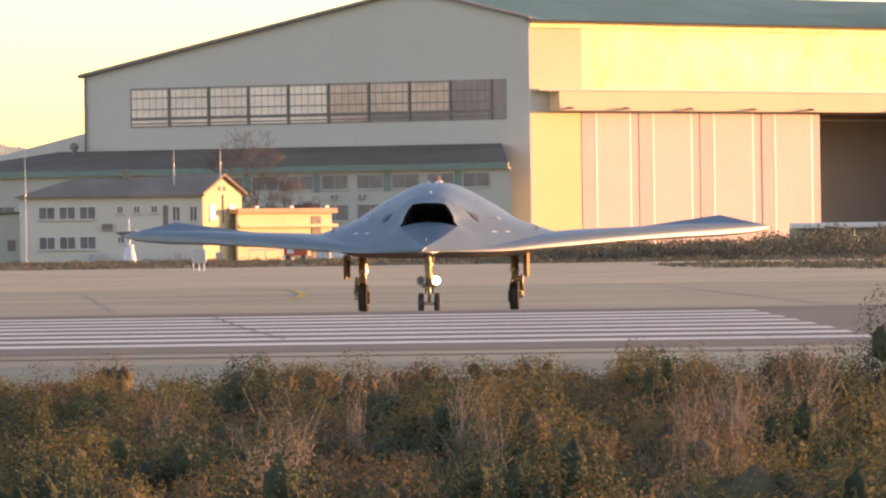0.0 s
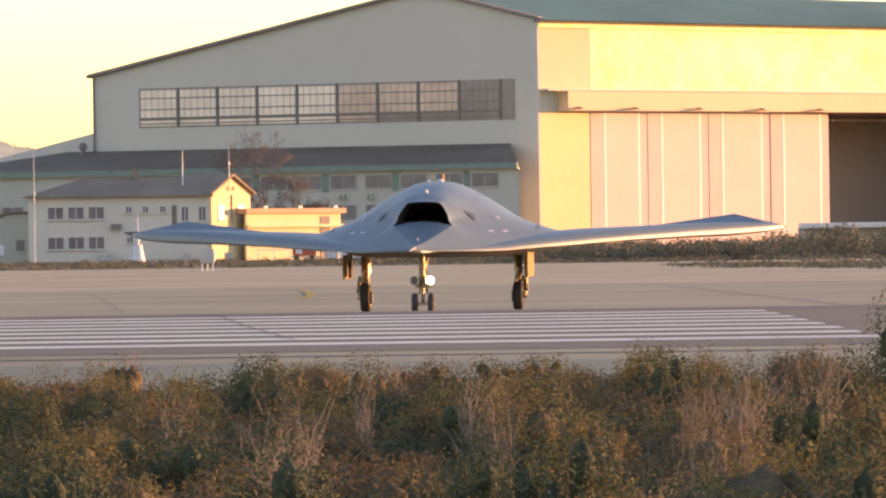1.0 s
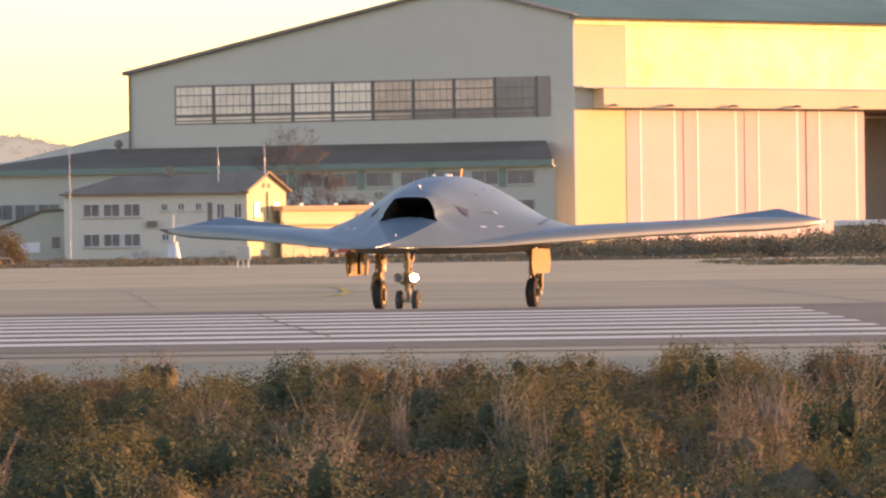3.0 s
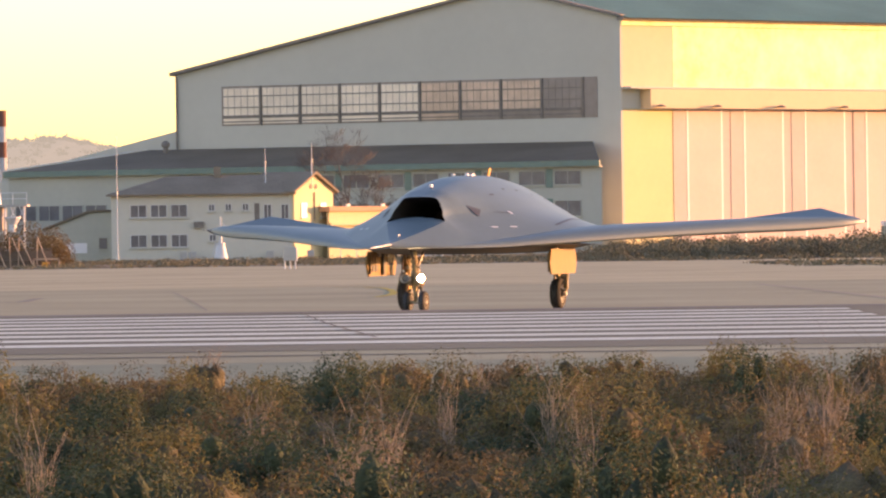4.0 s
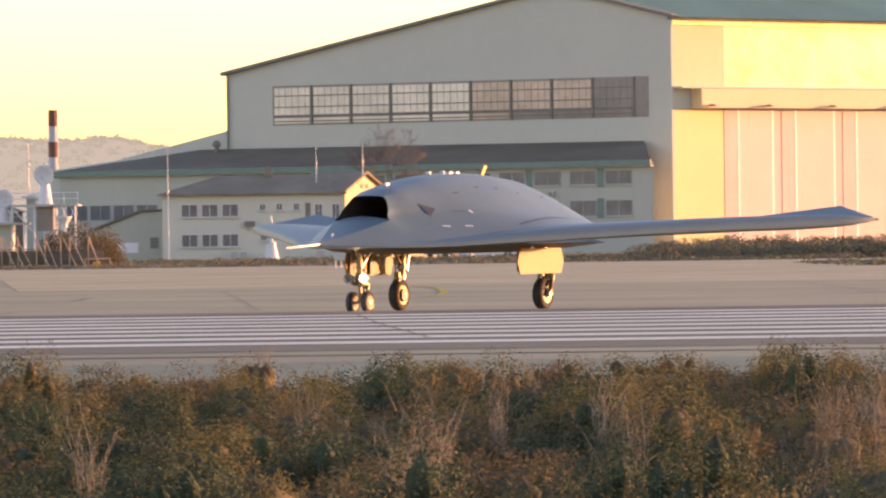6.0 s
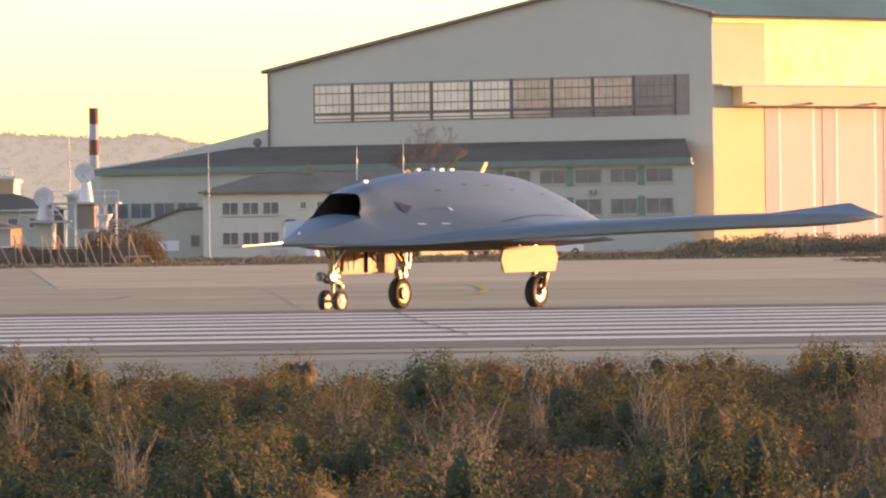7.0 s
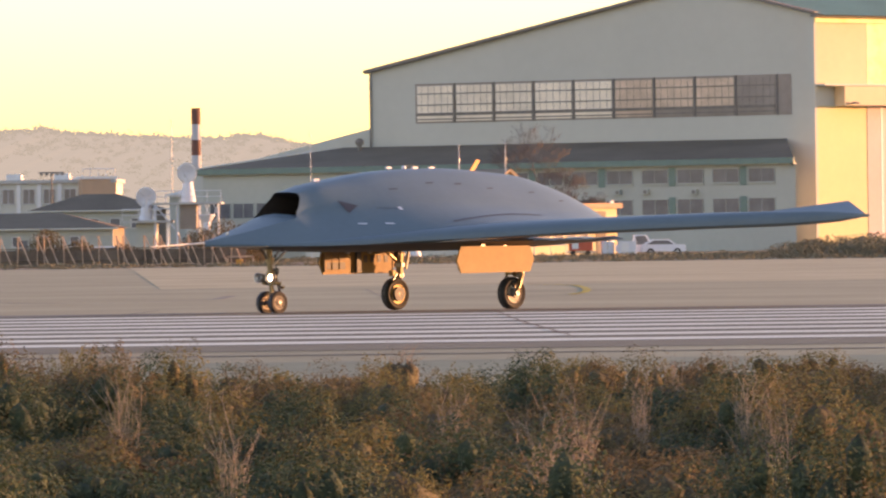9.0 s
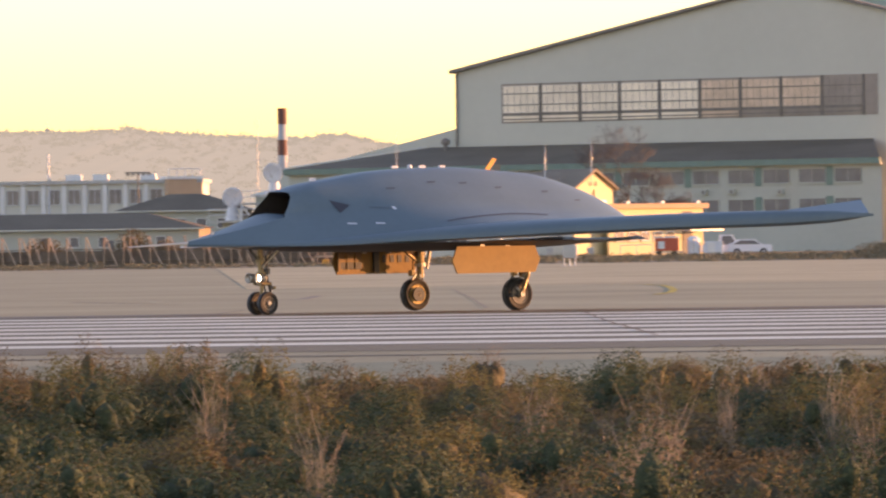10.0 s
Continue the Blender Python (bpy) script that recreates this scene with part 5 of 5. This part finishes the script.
def ground_units():
    g = thing("ground_power_unit", pose(-14.8, 578, 0), "red and white ground power unit on a trailer", "machine")
    part("body", box(0, 2.2, -0.7, 0.7, 0.5, 1.7, 0.06), M["red_paint"], g)
    part("canopy", box(-0.05, 2.25, -0.72, 0.72, 1.72, 1.85), M["frame_white"], g)
    part("chassis", box(-0.2, 2.5, -0.6, 0.6, 0.32, 0.48), M["grey_steel"], g)
    part("panel", box(0.3, 0.9, -0.73, -0.702, 0.7, 1.4), M["frame_white"], g)
    for x in (0.4, 1.8):
        part("wheel", turned([(0.15, -0.1), (0.26, -0.09), (0.26, 0.09), (0.15, 0.1)], axis="y", sides=14), M["rubber"], g, m=pose(x, -0.7, 0.26))
    t = thing("storage_tank", pose(-11.2, 578, 0), "white upright tank with a ribbed top", "tank")
    part("shell", turned([(0.55, 0), (0.6, 0.1), (0.6, 1.5), (0.45, 1.75), (0.2, 1.85)], sides=16), M["white_paint"], t)
    part("pipe", rod((0.0, -0.62, 0.1), (0.0, -0.62, 1.6), 0.05), M["grey_steel"], t)
    c = thing("white_container", pose(-10.2, 578, 0), "small white equipment container", "container")
    part("body", box(0, 1.7, -0.6, 0.6, 0.1, 1.35, 0.03), M["white_paint"], c)
    part("door", box(0.3, 1.0, -0.63, -0.602, 0.2, 1.25), M["frame_white"], c)
    r = thing("handrail", pose(-18, 577, 0), "white tubular handrail by the machines", "rail")
    for x in (0, 1.5, 3.0):
        part("post", rod((x, 0, 0), (x, 0, 1.1), 0.04, sides=6), M["white_paint"], r)
    part("rail", rod((0, 0, 1.1), (3, 0, 1.1), 0.04, sides=6), M["white_paint"], r)
    # long pale canopy by the open hangar door
    w = thing("low_canopy", pose(33.6, 600, 0, 0, 0, 2), "long low pale grey canopy on posts before the hangar", "canopy")
    part("roof", box(0, 12, -1.5, 1.5, 2.45, 2.95), M["car_white"], w)
    part("fascia", box(0, 12, -1.6, -1.502, 2.6, 2.9), M["frame_white"], w)
    for k in range(5):
        part("post", rod((0.2 + 2.9 * k, -1.3, 0), (0.2 + 2.9 * k, -1.3, 2.45), 0.06, sides=8), M["grey_steel"], w)
    part("back_wall", box(0, 12, 1.2, 1.4, 0, 2.45), M["render_grey"], w)


ground_units()


# ---- plants ----
def tree(x, y, h, spread, seed, label, fork=0.35, twigs=6):
    rng = random.Random(seed)
    g = thing("bare_tree", pose(x, y, 0), label, "tree", group="bare trees before the annex")
    trunk = bmesh.new()
    feet, tips, radii = [], [], []

    def grow(p, d, length, r, level):
        q = p + d * length
        if level < 2:
            rod(p, q, r, trunk, sides=6, r2=r * 0.65)
        else:
            feet.append(p[:]), tips.append(q[:]), radii.append(r)
        if level >= 5:
            return
        for _ in range(rng.randint(4, twigs)):
            e = (d + Vector((rng.uniform(-1, 1), rng.uniform(-1, 1), rng.uniform(-0.3, 0.8))) * spread).normalized()
            grow(p + d * length * rng.uniform(0.55, 1.0), e, length * rng.uniform(0.5, 0.72), max(r * 0.54, 0.011), level + 1)
    grow(Vector((0, 0, 0)), Vector((0, 0, 1)), h * fork, h * 0.008, 0)
    part("trunk", trunk, M["bark"], g)
    crown = stalks_mesh("crown", np.array(feet), np.array(tips), np.array(radii), M["bark"], "fine bare branching twigs", "")
    crown.parent = g
    del crown["kind"]


def stalks_mesh(name, feet, tips, r, mat, label, category):
    """Three-sided tapering stalks, as one mesh."""
    n = len(feet)
    d = tips - feet
    d /= np.linalg.norm(d, axis=1)[:, None]
    s = np.cross(d, [0.3, 0.2, 1.0])
    s /= np.linalg.norm(s, axis=1)[:, None]
    u = np.cross(d, s)
    v = np.empty((n, 4, 3))
    for k in range(3):
        ang = 2.0944 * k
        v[:, k] = feet + (s * math.cos(ang) + u * math.sin(ang)) * r[:, None]
    v[:, 3] = tips
    idx = (np.arange(n) * 4)[:, None] + np.array([0, 1, 3, 1, 2, 3, 2, 0, 3])[None, :]
    me = bpy.data.meshes.new(name)
    me.vertices.add(4 * n)
    me.vertices.foreach_set("co", v.ravel())
    me.loops.add(9 * n)
    me.loops.foreach_set("vertex_index", idx.ravel())
    me.polygons.add(3 * n)
    me.polygons.foreach_set("loop_start", np.arange(3 * n) * 3)
    me.update(calc_edges=True)
    me.materials.append(mat)
    return tagged(new(name, me), label, category, kind="stuff")


def hearts_mesh(rng, spots, mat, label):
    """Rough dark lumps that fill the bushes behind their leaves with painted shade, as one mesh."""
    bm = bmesh.new()
    bmesh.ops.create_icosphere(bm, subdivisions=1, radius=1.0)
    ball = np.array([v.co[:] for v in bm.verts])
    tris = np.array([[v.index for v in f.verts] for f in bm.faces])
    bm.free()
    n, k = len(spots), len(ball)
    v = ball[None] * rng.uniform(0.70, 1.15, (n, k, 1)) * spots[:, None, [3, 3, 4]] + spots[:, None, :3]
    idx = (np.arange(n) * k)[:, None, None] + tris[None]
    me = bpy.data.meshes.new("scrub_heart")
    me.vertices.add(n * k)
    me.vertices.foreach_set("co", v.ravel())
    me.loops.add(idx.size)
    me.loops.foreach_set("vertex_index", idx.ravel())
    me.polygons.add(n * len(tris))
    me.polygons.foreach_set("loop_start", np.arange(n * len(tris)) * 3)
    me.update(calc_edges=True)
    me.materials.append(mat)
    tagged(new("scrub_heart", me), label, "scrub", kind="stuff")


def dry_bush(rng, px, py, base, r, h, feet, tips):
    """Bleached bare stems that fork twice on their way up."""
    n = 9 + int(30 * r)
    ang, rho = rng.uniform(0, 6.2832, n), rng.uniform(0.1, 0.55, n)
    f = np.column_stack((px + np.cos(ang) * rho * r * 0.5, py + np.sin(ang) * rho * r * 0.5, np.full(n, base)))
    t = np.column_stack((px + np.cos(ang) * rho * r, py + np.sin(ang) * rho * r, base + h * rng.uniform(0.65, 1.05, n)))
    for level in range(3):
        feet.append(f)
        tips.append(t)
        k = 3 if level == 0 else 2
        u = rng.uniform(0.35, 0.9, (k * len(f), 1))
        f0, t0 = np.repeat(f, k, axis=0), np.repeat(t, k, axis=0)
        start = f0 + (t0 - f0) * u
        way = (t0 - f0) * (rng.uniform(0.25, 0.5, (len(f0), 1)))
        f, t = start, start + way + rng.normal(size=start.shape) * np.linalg.norm(way, axis=1)[:, None] * [0.3, 0.3, 0.15]


def scrub_field():
    rng = np.random.RandomState(7)
    shrubs = []
    # dense low growth
    y = 23.0
    while y < 60.0:
        x = -0.140 * y - 0.6 + rng.uniform(0, 0.5)
        while x < 0.08 * y + 0.6:
            px, py = x + rng.uniform(-0.2, 0.2), y + rng.uniform(-0.4, 0.4)
            lump = noise.noise(Vector((px * 0.9, py * 0.30, 0.0)))
            h = (0.34 + float(np.interp(py, [44, 50], [0.26, 0.14])) * lump + rng.normal() * 0.05) * float(np.interp(py, [23, 36, 46, 52, 56, 58, 60], [0.95, 1.0, 1.15, 1.5, 1.5, 1.3, 0.9]))
            kind = 1.5 * noise.noise(Vector((px * 0.75 + 7, py * 0.3, 3.1))) + rng.normal() * 0.06 + float(np.interp(py, [28, 36, 46, 60], [0.34, 0.08, -0.10, -0.14])) + (0.22 if px < -0.06 * py and py < 43 else 0.0)
            shrubs.append((px, py, rng.uniform(0.30, 0.54), max(h, 0.2), kind))
            x += rng.uniform(0.55, 1.0)
        y += 0.9
    # rounded bushes standing out of it
    y = 25.0
    while y < 56.0:
        x = -0.140 * y - 0.4 + rng.uniform(0, 0.9)
        while x < 0.08 * y + 0.4:
            px, py = x, y + rng.uniform(-2.0, 2.0)
            h = rng.uniform(0.52, 0.72) * float(np.interp(py, [23, 46, 51, 56, 60], [1.0, 1.0, 1.18, 1.24, 0.9]))
            kind = rng.choice([0.6, 0.6, 0.0, 0.0, 0.0, -0.4, -0.4] if py < 42 else [0.6, 0.0, 0.0, 0.0, -0.4, -0.4])
            if px < -0.06 * py and rng.rand() < 0.5:
                kind = 0.6
            if px > 0.03 * py and rng.rand() < 0.28:
                kind = -1.0
            shrubs.append((px, py, rng.uniform(0.36, 0.60), h, kind))
            x += rng.uniform(0.7, 1.6)
        y += 2.8
    # taller bushes on the skyline of the scrub
    for px, py, r, top, kind in ((3.66, 52, 0.50, 0.56, 0.5), (4.1, 51.5, 0.5, 0.5, 0.5), (3.25, 50, 0.3, 0.40, 0.5), (2.08, 52, 0.16, 0.46, 0.0), (1.72, 52, 0.16, 0.36, 0.3), (-0.16, 53, 0.2, 0.30, -0.05), (-1.63, 53, 0.42, 0.27, 0.6),
                                 (-3.0, 53, 0.26, 0.38, -0.05), (-4.70, 52, 0.42, 0.45, -0.1), (-5.12, 51, 0.52, 0.50, -0.4), (-5.5, 52, 0.50, 0.46, 0.0), (-5.9, 51, 0.52, 0.50, -0.4), (-6.3, 51.5, 0.54, 0.52, 0.0), (-6.75, 50, 0.54, 0.48, -0.3), (-7.2, 51, 0.54, 0.44, 0.0), (-5.7, 48, 0.5, 0.25, 0.6), (-6.5, 48, 0.5, 0.25, 0.6),
                                 (0.52, 32.5, 0.40, 0.30, 0.9), (1.22, 32.0, 0.34, 0.26, 0.9), (-2.2, 32.0, 0.42, 0.26, 0.9), (-1.84, 38.0, 0.38, 0.26, 0.9), (-5.0, 49.5, 0.42, 0.27, 0.9), (-3.1, 42.0, 0.40, 0.24, 0.9),
                                 (-4.1, 34.0, 0.42, 0.26, 0.9), (-3.55, 30.0, 0.40, 0.30, 0.9), (0.1, 44.0, 0.36, 0.24, 0.9), (2.3, 41.0, 0.38, 0.22, 0.9), (-0.9, 28.5, 0.42, 0.34, 0.9), (1.9, 29.0, 0.40, 0.30, 0.9),
                                 (2.9, 51, 0.4, 0.31, -0.2), (2.45, 50, 0.35, 0.26, 0.0), (-2.4, 54, 0.4, 0.20, 0.0), (0.9, 54, 0.4, 0.22, 0.1)):
        shrubs.append((px, py, r * (1.15 if kind > 0.4 else 1.0), top + (0.04 if kind > 0.4 else 0.0) - ground_z(py), kind))
    pick = {"leaf_olive": [], "leaf_rust": [], "leaf_green": []}
    feet, tips, hearts, bare_f, bare_t = [], [], ([], []), [], []
    for px, py, r, h, kind in shrubs:
        base = ground_z(py)
        if kind < -0.9:
            dry_bush(rng, px, py, base, r, h, bare_f, bare_t)
        mat = "leaf_green" if kind > 0.14 else ("leaf_rust" if kind < -0.17 else "leaf_olive")
        if mat == "leaf_green" or (kind > -0.9 and rng.rand() < 0.78):
            # a dense round bush: a heap of leafy lobes
            nl = int(8 * (r / 0.38))
            mid = rng.normal(size=(nl, 3))
            mid[:, 2] = np.abs(mid[:, 2]) + 0.15
            mid *= (rng.uniform(0.50, 0.82, nl) / np.linalg.norm(mid, axis=1))[:, None]
            mid[0] = 0.0, 0.0, 0.42
            rad = rng.uniform(0.24, 0.46, nl)
            rad[0] = 0.44
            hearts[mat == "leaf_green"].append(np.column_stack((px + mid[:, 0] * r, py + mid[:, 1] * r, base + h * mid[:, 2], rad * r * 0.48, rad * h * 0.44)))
            n = int((2600 if h > 0.5 else 2000) * (r / 0.38) ** 2 * max(0.8, min(2.2, h / 0.55)))
            who = rng.choice(nl, n, p=rad ** 2 / np.sum(rad ** 2))
            d = rng.normal(size=(n, 3))
            d /= np.linalg.norm(d, axis=1)[:, None]
            p = mid[who] + d * (rad[who] * (1.14 - 0.44 * rng.rand(n) ** 1.3))[:, None]
            keep = (np.linalg.norm(p[:, None, :] - mid[None, :, :], axis=2) > 0.66 * rad[None, :]).all(axis=1) & (p[:, 2] > 0.02) & (rng.rand(n) < np.clip(p[:, 2] * 3.0 - 0.2, 0.2, 1.0))
            p, d = p[keep], d[keep]
            n = len(p)
            face = d * 0.9 + rng.normal(size=(n, 3)) * 0.15 + [0.0, 0.0, 0.15]
            p = np.column_stack((px + p[:, 0] * r, py + p[:, 1] * r, base + h * np.abs(p[:, 2])))
            size = rng.uniform(0.008, 0.018, n) if mat == "leaf_green" else rng.uniform(0.008, 0.020, n)
        else:
            # upright sprays: stems that part from the foot, leafy towards their tips
            ns = int(30 * (r / 0.38) ** 1.6) + 6
            ang, rho = rng.uniform(0, 6.2832, ns), np.sqrt(rng.rand(ns))
            out = np.column_stack((np.cos(ang) * rho, np.sin(ang) * rho))
            high = h * np.sqrt(1 - 0.72 * rho ** 2) * rng.uniform(0.80, 1.06, ns)
            n = int((2000 if h > 0.5 else 1450) * (r / 0.38) ** 2 * max(0.8, min(2.0, h / 0.55)))
            if kind < -0.9:
                n //= 3
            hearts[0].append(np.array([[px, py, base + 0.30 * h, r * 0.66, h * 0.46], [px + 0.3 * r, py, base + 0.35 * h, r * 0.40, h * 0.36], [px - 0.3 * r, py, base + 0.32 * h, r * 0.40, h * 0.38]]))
            who = rng.randint(0, ns, n)
            t = rng.uniform(0.35, 1.0, n) ** 0.72
            d = rng.normal(size=(n, 3))
            d /= np.linalg.norm(d, axis=1)[:, None]
            wide = 0.095 * np.clip(1.04 - t, 0.0, 1.0) ** 0.6 + 0.008
            p = np.column_stack((out[who] * r * (0.25 + 0.75 * t ** 1.3)[:, None], high[who] * t)) + d * wide[:, None] * [1.0, 1.0, 1.3]
            p = p + [px, py, base]
            face = np.column_stack((out[who] * 0.4, np.full(n, 0.2))) + d * 0.8
            size = rng.uniform(0.007, 0.016, n)
            m = min(ns, 6)
            feet.append(np.column_stack((px + out[:m, 0] * r * 0.3, py + out[:m, 1] * r * 0.3, np.full(m, base + 0.1 * h))))
            tips.append(np.column_stack((px + out[:m, 0] * r * 1.02, py + out[:m, 1] * r * 1.02, base + high[:m] * 1.05)))
        # a few leaves of the neighbours' colour
        other = rng.rand(len(p)) < 0.04
        pick[mat].append((p[~other], size[~other], face[~other]))
        pick["leaf_olive" if mat != "leaf_olive" else "leaf_rust"].append((p[other], size[other], face[other]))
    # tall bleached dead bushes
    for px, py, r, top in ((-0.83, 33.0, 0.26, 0.36), (-0.98, 33.6, 0.22, 0.24), (0.11, 40.0, 0.30, 0.26), (0.30, 39.4, 0.24, 0.20), (-0.67, 46.0, 0.20, 0.28),
                           (1.75, 43.0, 0.30, 0.27), (2.10, 45.0, 0.32, 0.33), (2.75, 47.0, 0.34, 0.36), (-2.9, 36.0, 0.24, 0.22), (-4.3, 44.0, 0.26, 0.26), (-2.0, 44.0, 0.22, 0.22)):
        dry_bush(rng, px, py, ground_z(py), r, top - ground_z(py), bare_f, bare_t)
    for key, word in (("leaf_olive", "olive and ochre"), ("leaf_rust", "russet brown"), ("leaf_green", "dark green")):
        c, s, o = (np.concatenate([q[i] for q in pick[key]]) for i in range(3))
        leaves_mesh("scrub_foliage", c, s, M[key], rng, f"{word} leaves of low coastal scrub in evening sun", "scrub", o, 0.55 if key == "leaf_green" else 0.45)
    hearts_mesh(rng, np.concatenate(hearts[0]), M["scrub_core"], "lumps in shaded-leaf brown inside the low bushes")
    hearts_mesh(rng, np.concatenate(hearts[1]), M["core_green"], "lumps in shaded-leaf green inside the low bushes")
    f, t = np.concatenate(feet), np.concatenate(tips)
    stalks_mesh("dry_stalks", f, t, rng.uniform(0.0016, 0.0034, len(f)), M["twig"], "dry grey-brown stalks standing out of the scrub", "dry stalks")
    f, t = np.concatenate(bare_f), np.concatenate(bare_t)
    stalks_mesh("bare_twigs", f, t, 0.0012 + 0.0042 * np.linalg.norm(t - f, axis=1) * rng.uniform(0.6, 1.1, len(f)), M["grey_twig"], "tangled grey-brown bare twigs of dry bushes", "dry twigs")
    # tufts of tall pale stalks
    f, t = [], []
    for _ in range(34):
        py = rng.uniform(27, 52)
        px = rng.uniform(-0.14 * py, 0.08 * py) if rng.rand() < 0.5 else rng.uniform(0.015 * py, 0.08 * py)
        m = rng.randint(14, 30)
        a = rng.normal(size=(m, 2)) * 0.07
        base = ground_z(py)
        f.append(np.column_stack((px + a[:, 0], py + a[:, 1], np.full(m, base + 0.1))))
        t.append(np.column_stack((px + a[:, 0] * 2.2 + rng.normal(size=m) * 0.06, py + a[:, 1] * 2.2, base + rng.uniform(0.36, 0.68, m))))
    f, t = np.concatenate(f), np.concatenate(t)
    stalks_mesh("dry_stalks", f, t, rng.uniform(0.0018, 0.0035, len(f)), M["straw"], "tall straw-coloured dry grass stalks", "dry grass")


def far_scrub():
    rng = np.random.RandomState(3)
    pts, sizes, bushes = [], [], []

    def mound(x, y, r, h, n):
        d = rng.normal(size=(n, 3))
        d[:, 2] = np.abs(d[:, 2])
        d /= np.linalg.norm(d, axis=1)[:, None]
        k = rng.uniform(0.6, 1.0, n)[:, None]
        p = d * k * [r, r, h] + [x, y, ground_z(y)]
        pts.append(p)
        sizes.append(rng.uniform(0.04, 0.09, n) * (1 + h * 0.2))
    # verge before the buildings
    for _ in range(1500):
        y = rng.uniform(404, 560)
        x = rng.uniform(-0.14 * y, 0.085 * y)
        if -0.10 * y < x < -0.06 * y and 430 < y < 470:
            continue
        mound(x, y, rng.uniform(0.5, 1.6), rng.uniform(0.15, 0.45), 60)
    # shrubs before the hangar
    for _ in range(240):
        y = rng.uniform(430, 520)
        x = rng.uniform(0.008 * y, 0.095 * y)
        mound(x, y, rng.uniform(0.8, 1.8), float(np.interp(x / y, [0.008, 0.02, 0.045, 0.062, 0.095], [1.1, 1.7, 1.5, 2.5, 2.0])) * rng.uniform(0.6, 1.1), 420)
    # low island of scrub on the apron
    for _ in range(230):
        y = rng.uniform(262, 345)
        x0 = float(np.interp(y, [262, 300, 345], [19.0, 12.5, 10.5]))
        mound(rng.uniform(x0, 30), y, rng.uniform(0.4, 1.2), rng.uniform(0.12, 0.35), 60)
    # dark bushes by the fence and the dishes
    for x, y, r, h in ((-51.7, 470, 1.9, 2.9), (-49.2, 470, 1.6, 2.0), (-40.6, 520, 2.4, 3.3), (-42.6, 522, 2.4, 3.8), (-44.6, 523, 1.9, 3.0), (-58.5, 470, 2.2, 2.3), (-36.6, 468, 1.8, 2.4), (-46.0, 472, 1.7, 1.7)):
        k = rng.uniform(0.55, 1.0, 3000)[:, None]
        d = rng.normal(size=(3000, 3))
        d[:, 2] = np.abs(d[:, 2])
        bushes.append(d / np.linalg.norm(d, axis=1)[:, None] * k * [r, r, h] + [x, y, ground_z(y)])
    bushes = np.concatenate(bushes)
    leaves_mesh("dark_bushes", bushes, rng.uniform(0.05, 0.11, len(bushes)), M["leaf_rust"], rng, "dark brown bushes beside the rusty fence and the dishes", "bushes")
    leaves_mesh("far_scrub", np.concatenate(pts), np.concatenate(sizes), M["far_scrub"], rng, "brown and olive scrub along the far edge of the apron", "scrub")


tree(-19.6, 655, 16.2, 0.9, 3, "bare grey-brown tree with fine twigs", 0.40)
tree(-16.6, 652, 13.4, 0.8, 8, "bare grey-brown tree with fine twigs", 0.36)
tree(-21.8, 652, 12.2, 1.0, 5, "bushy bare tree with dense twigs", 0.3)
tree(-14.6, 650, 10.6, 1.0, 11, "bushy bare tree with dense twigs", 0.3)


scrub_field()
far_scrub()


motions()
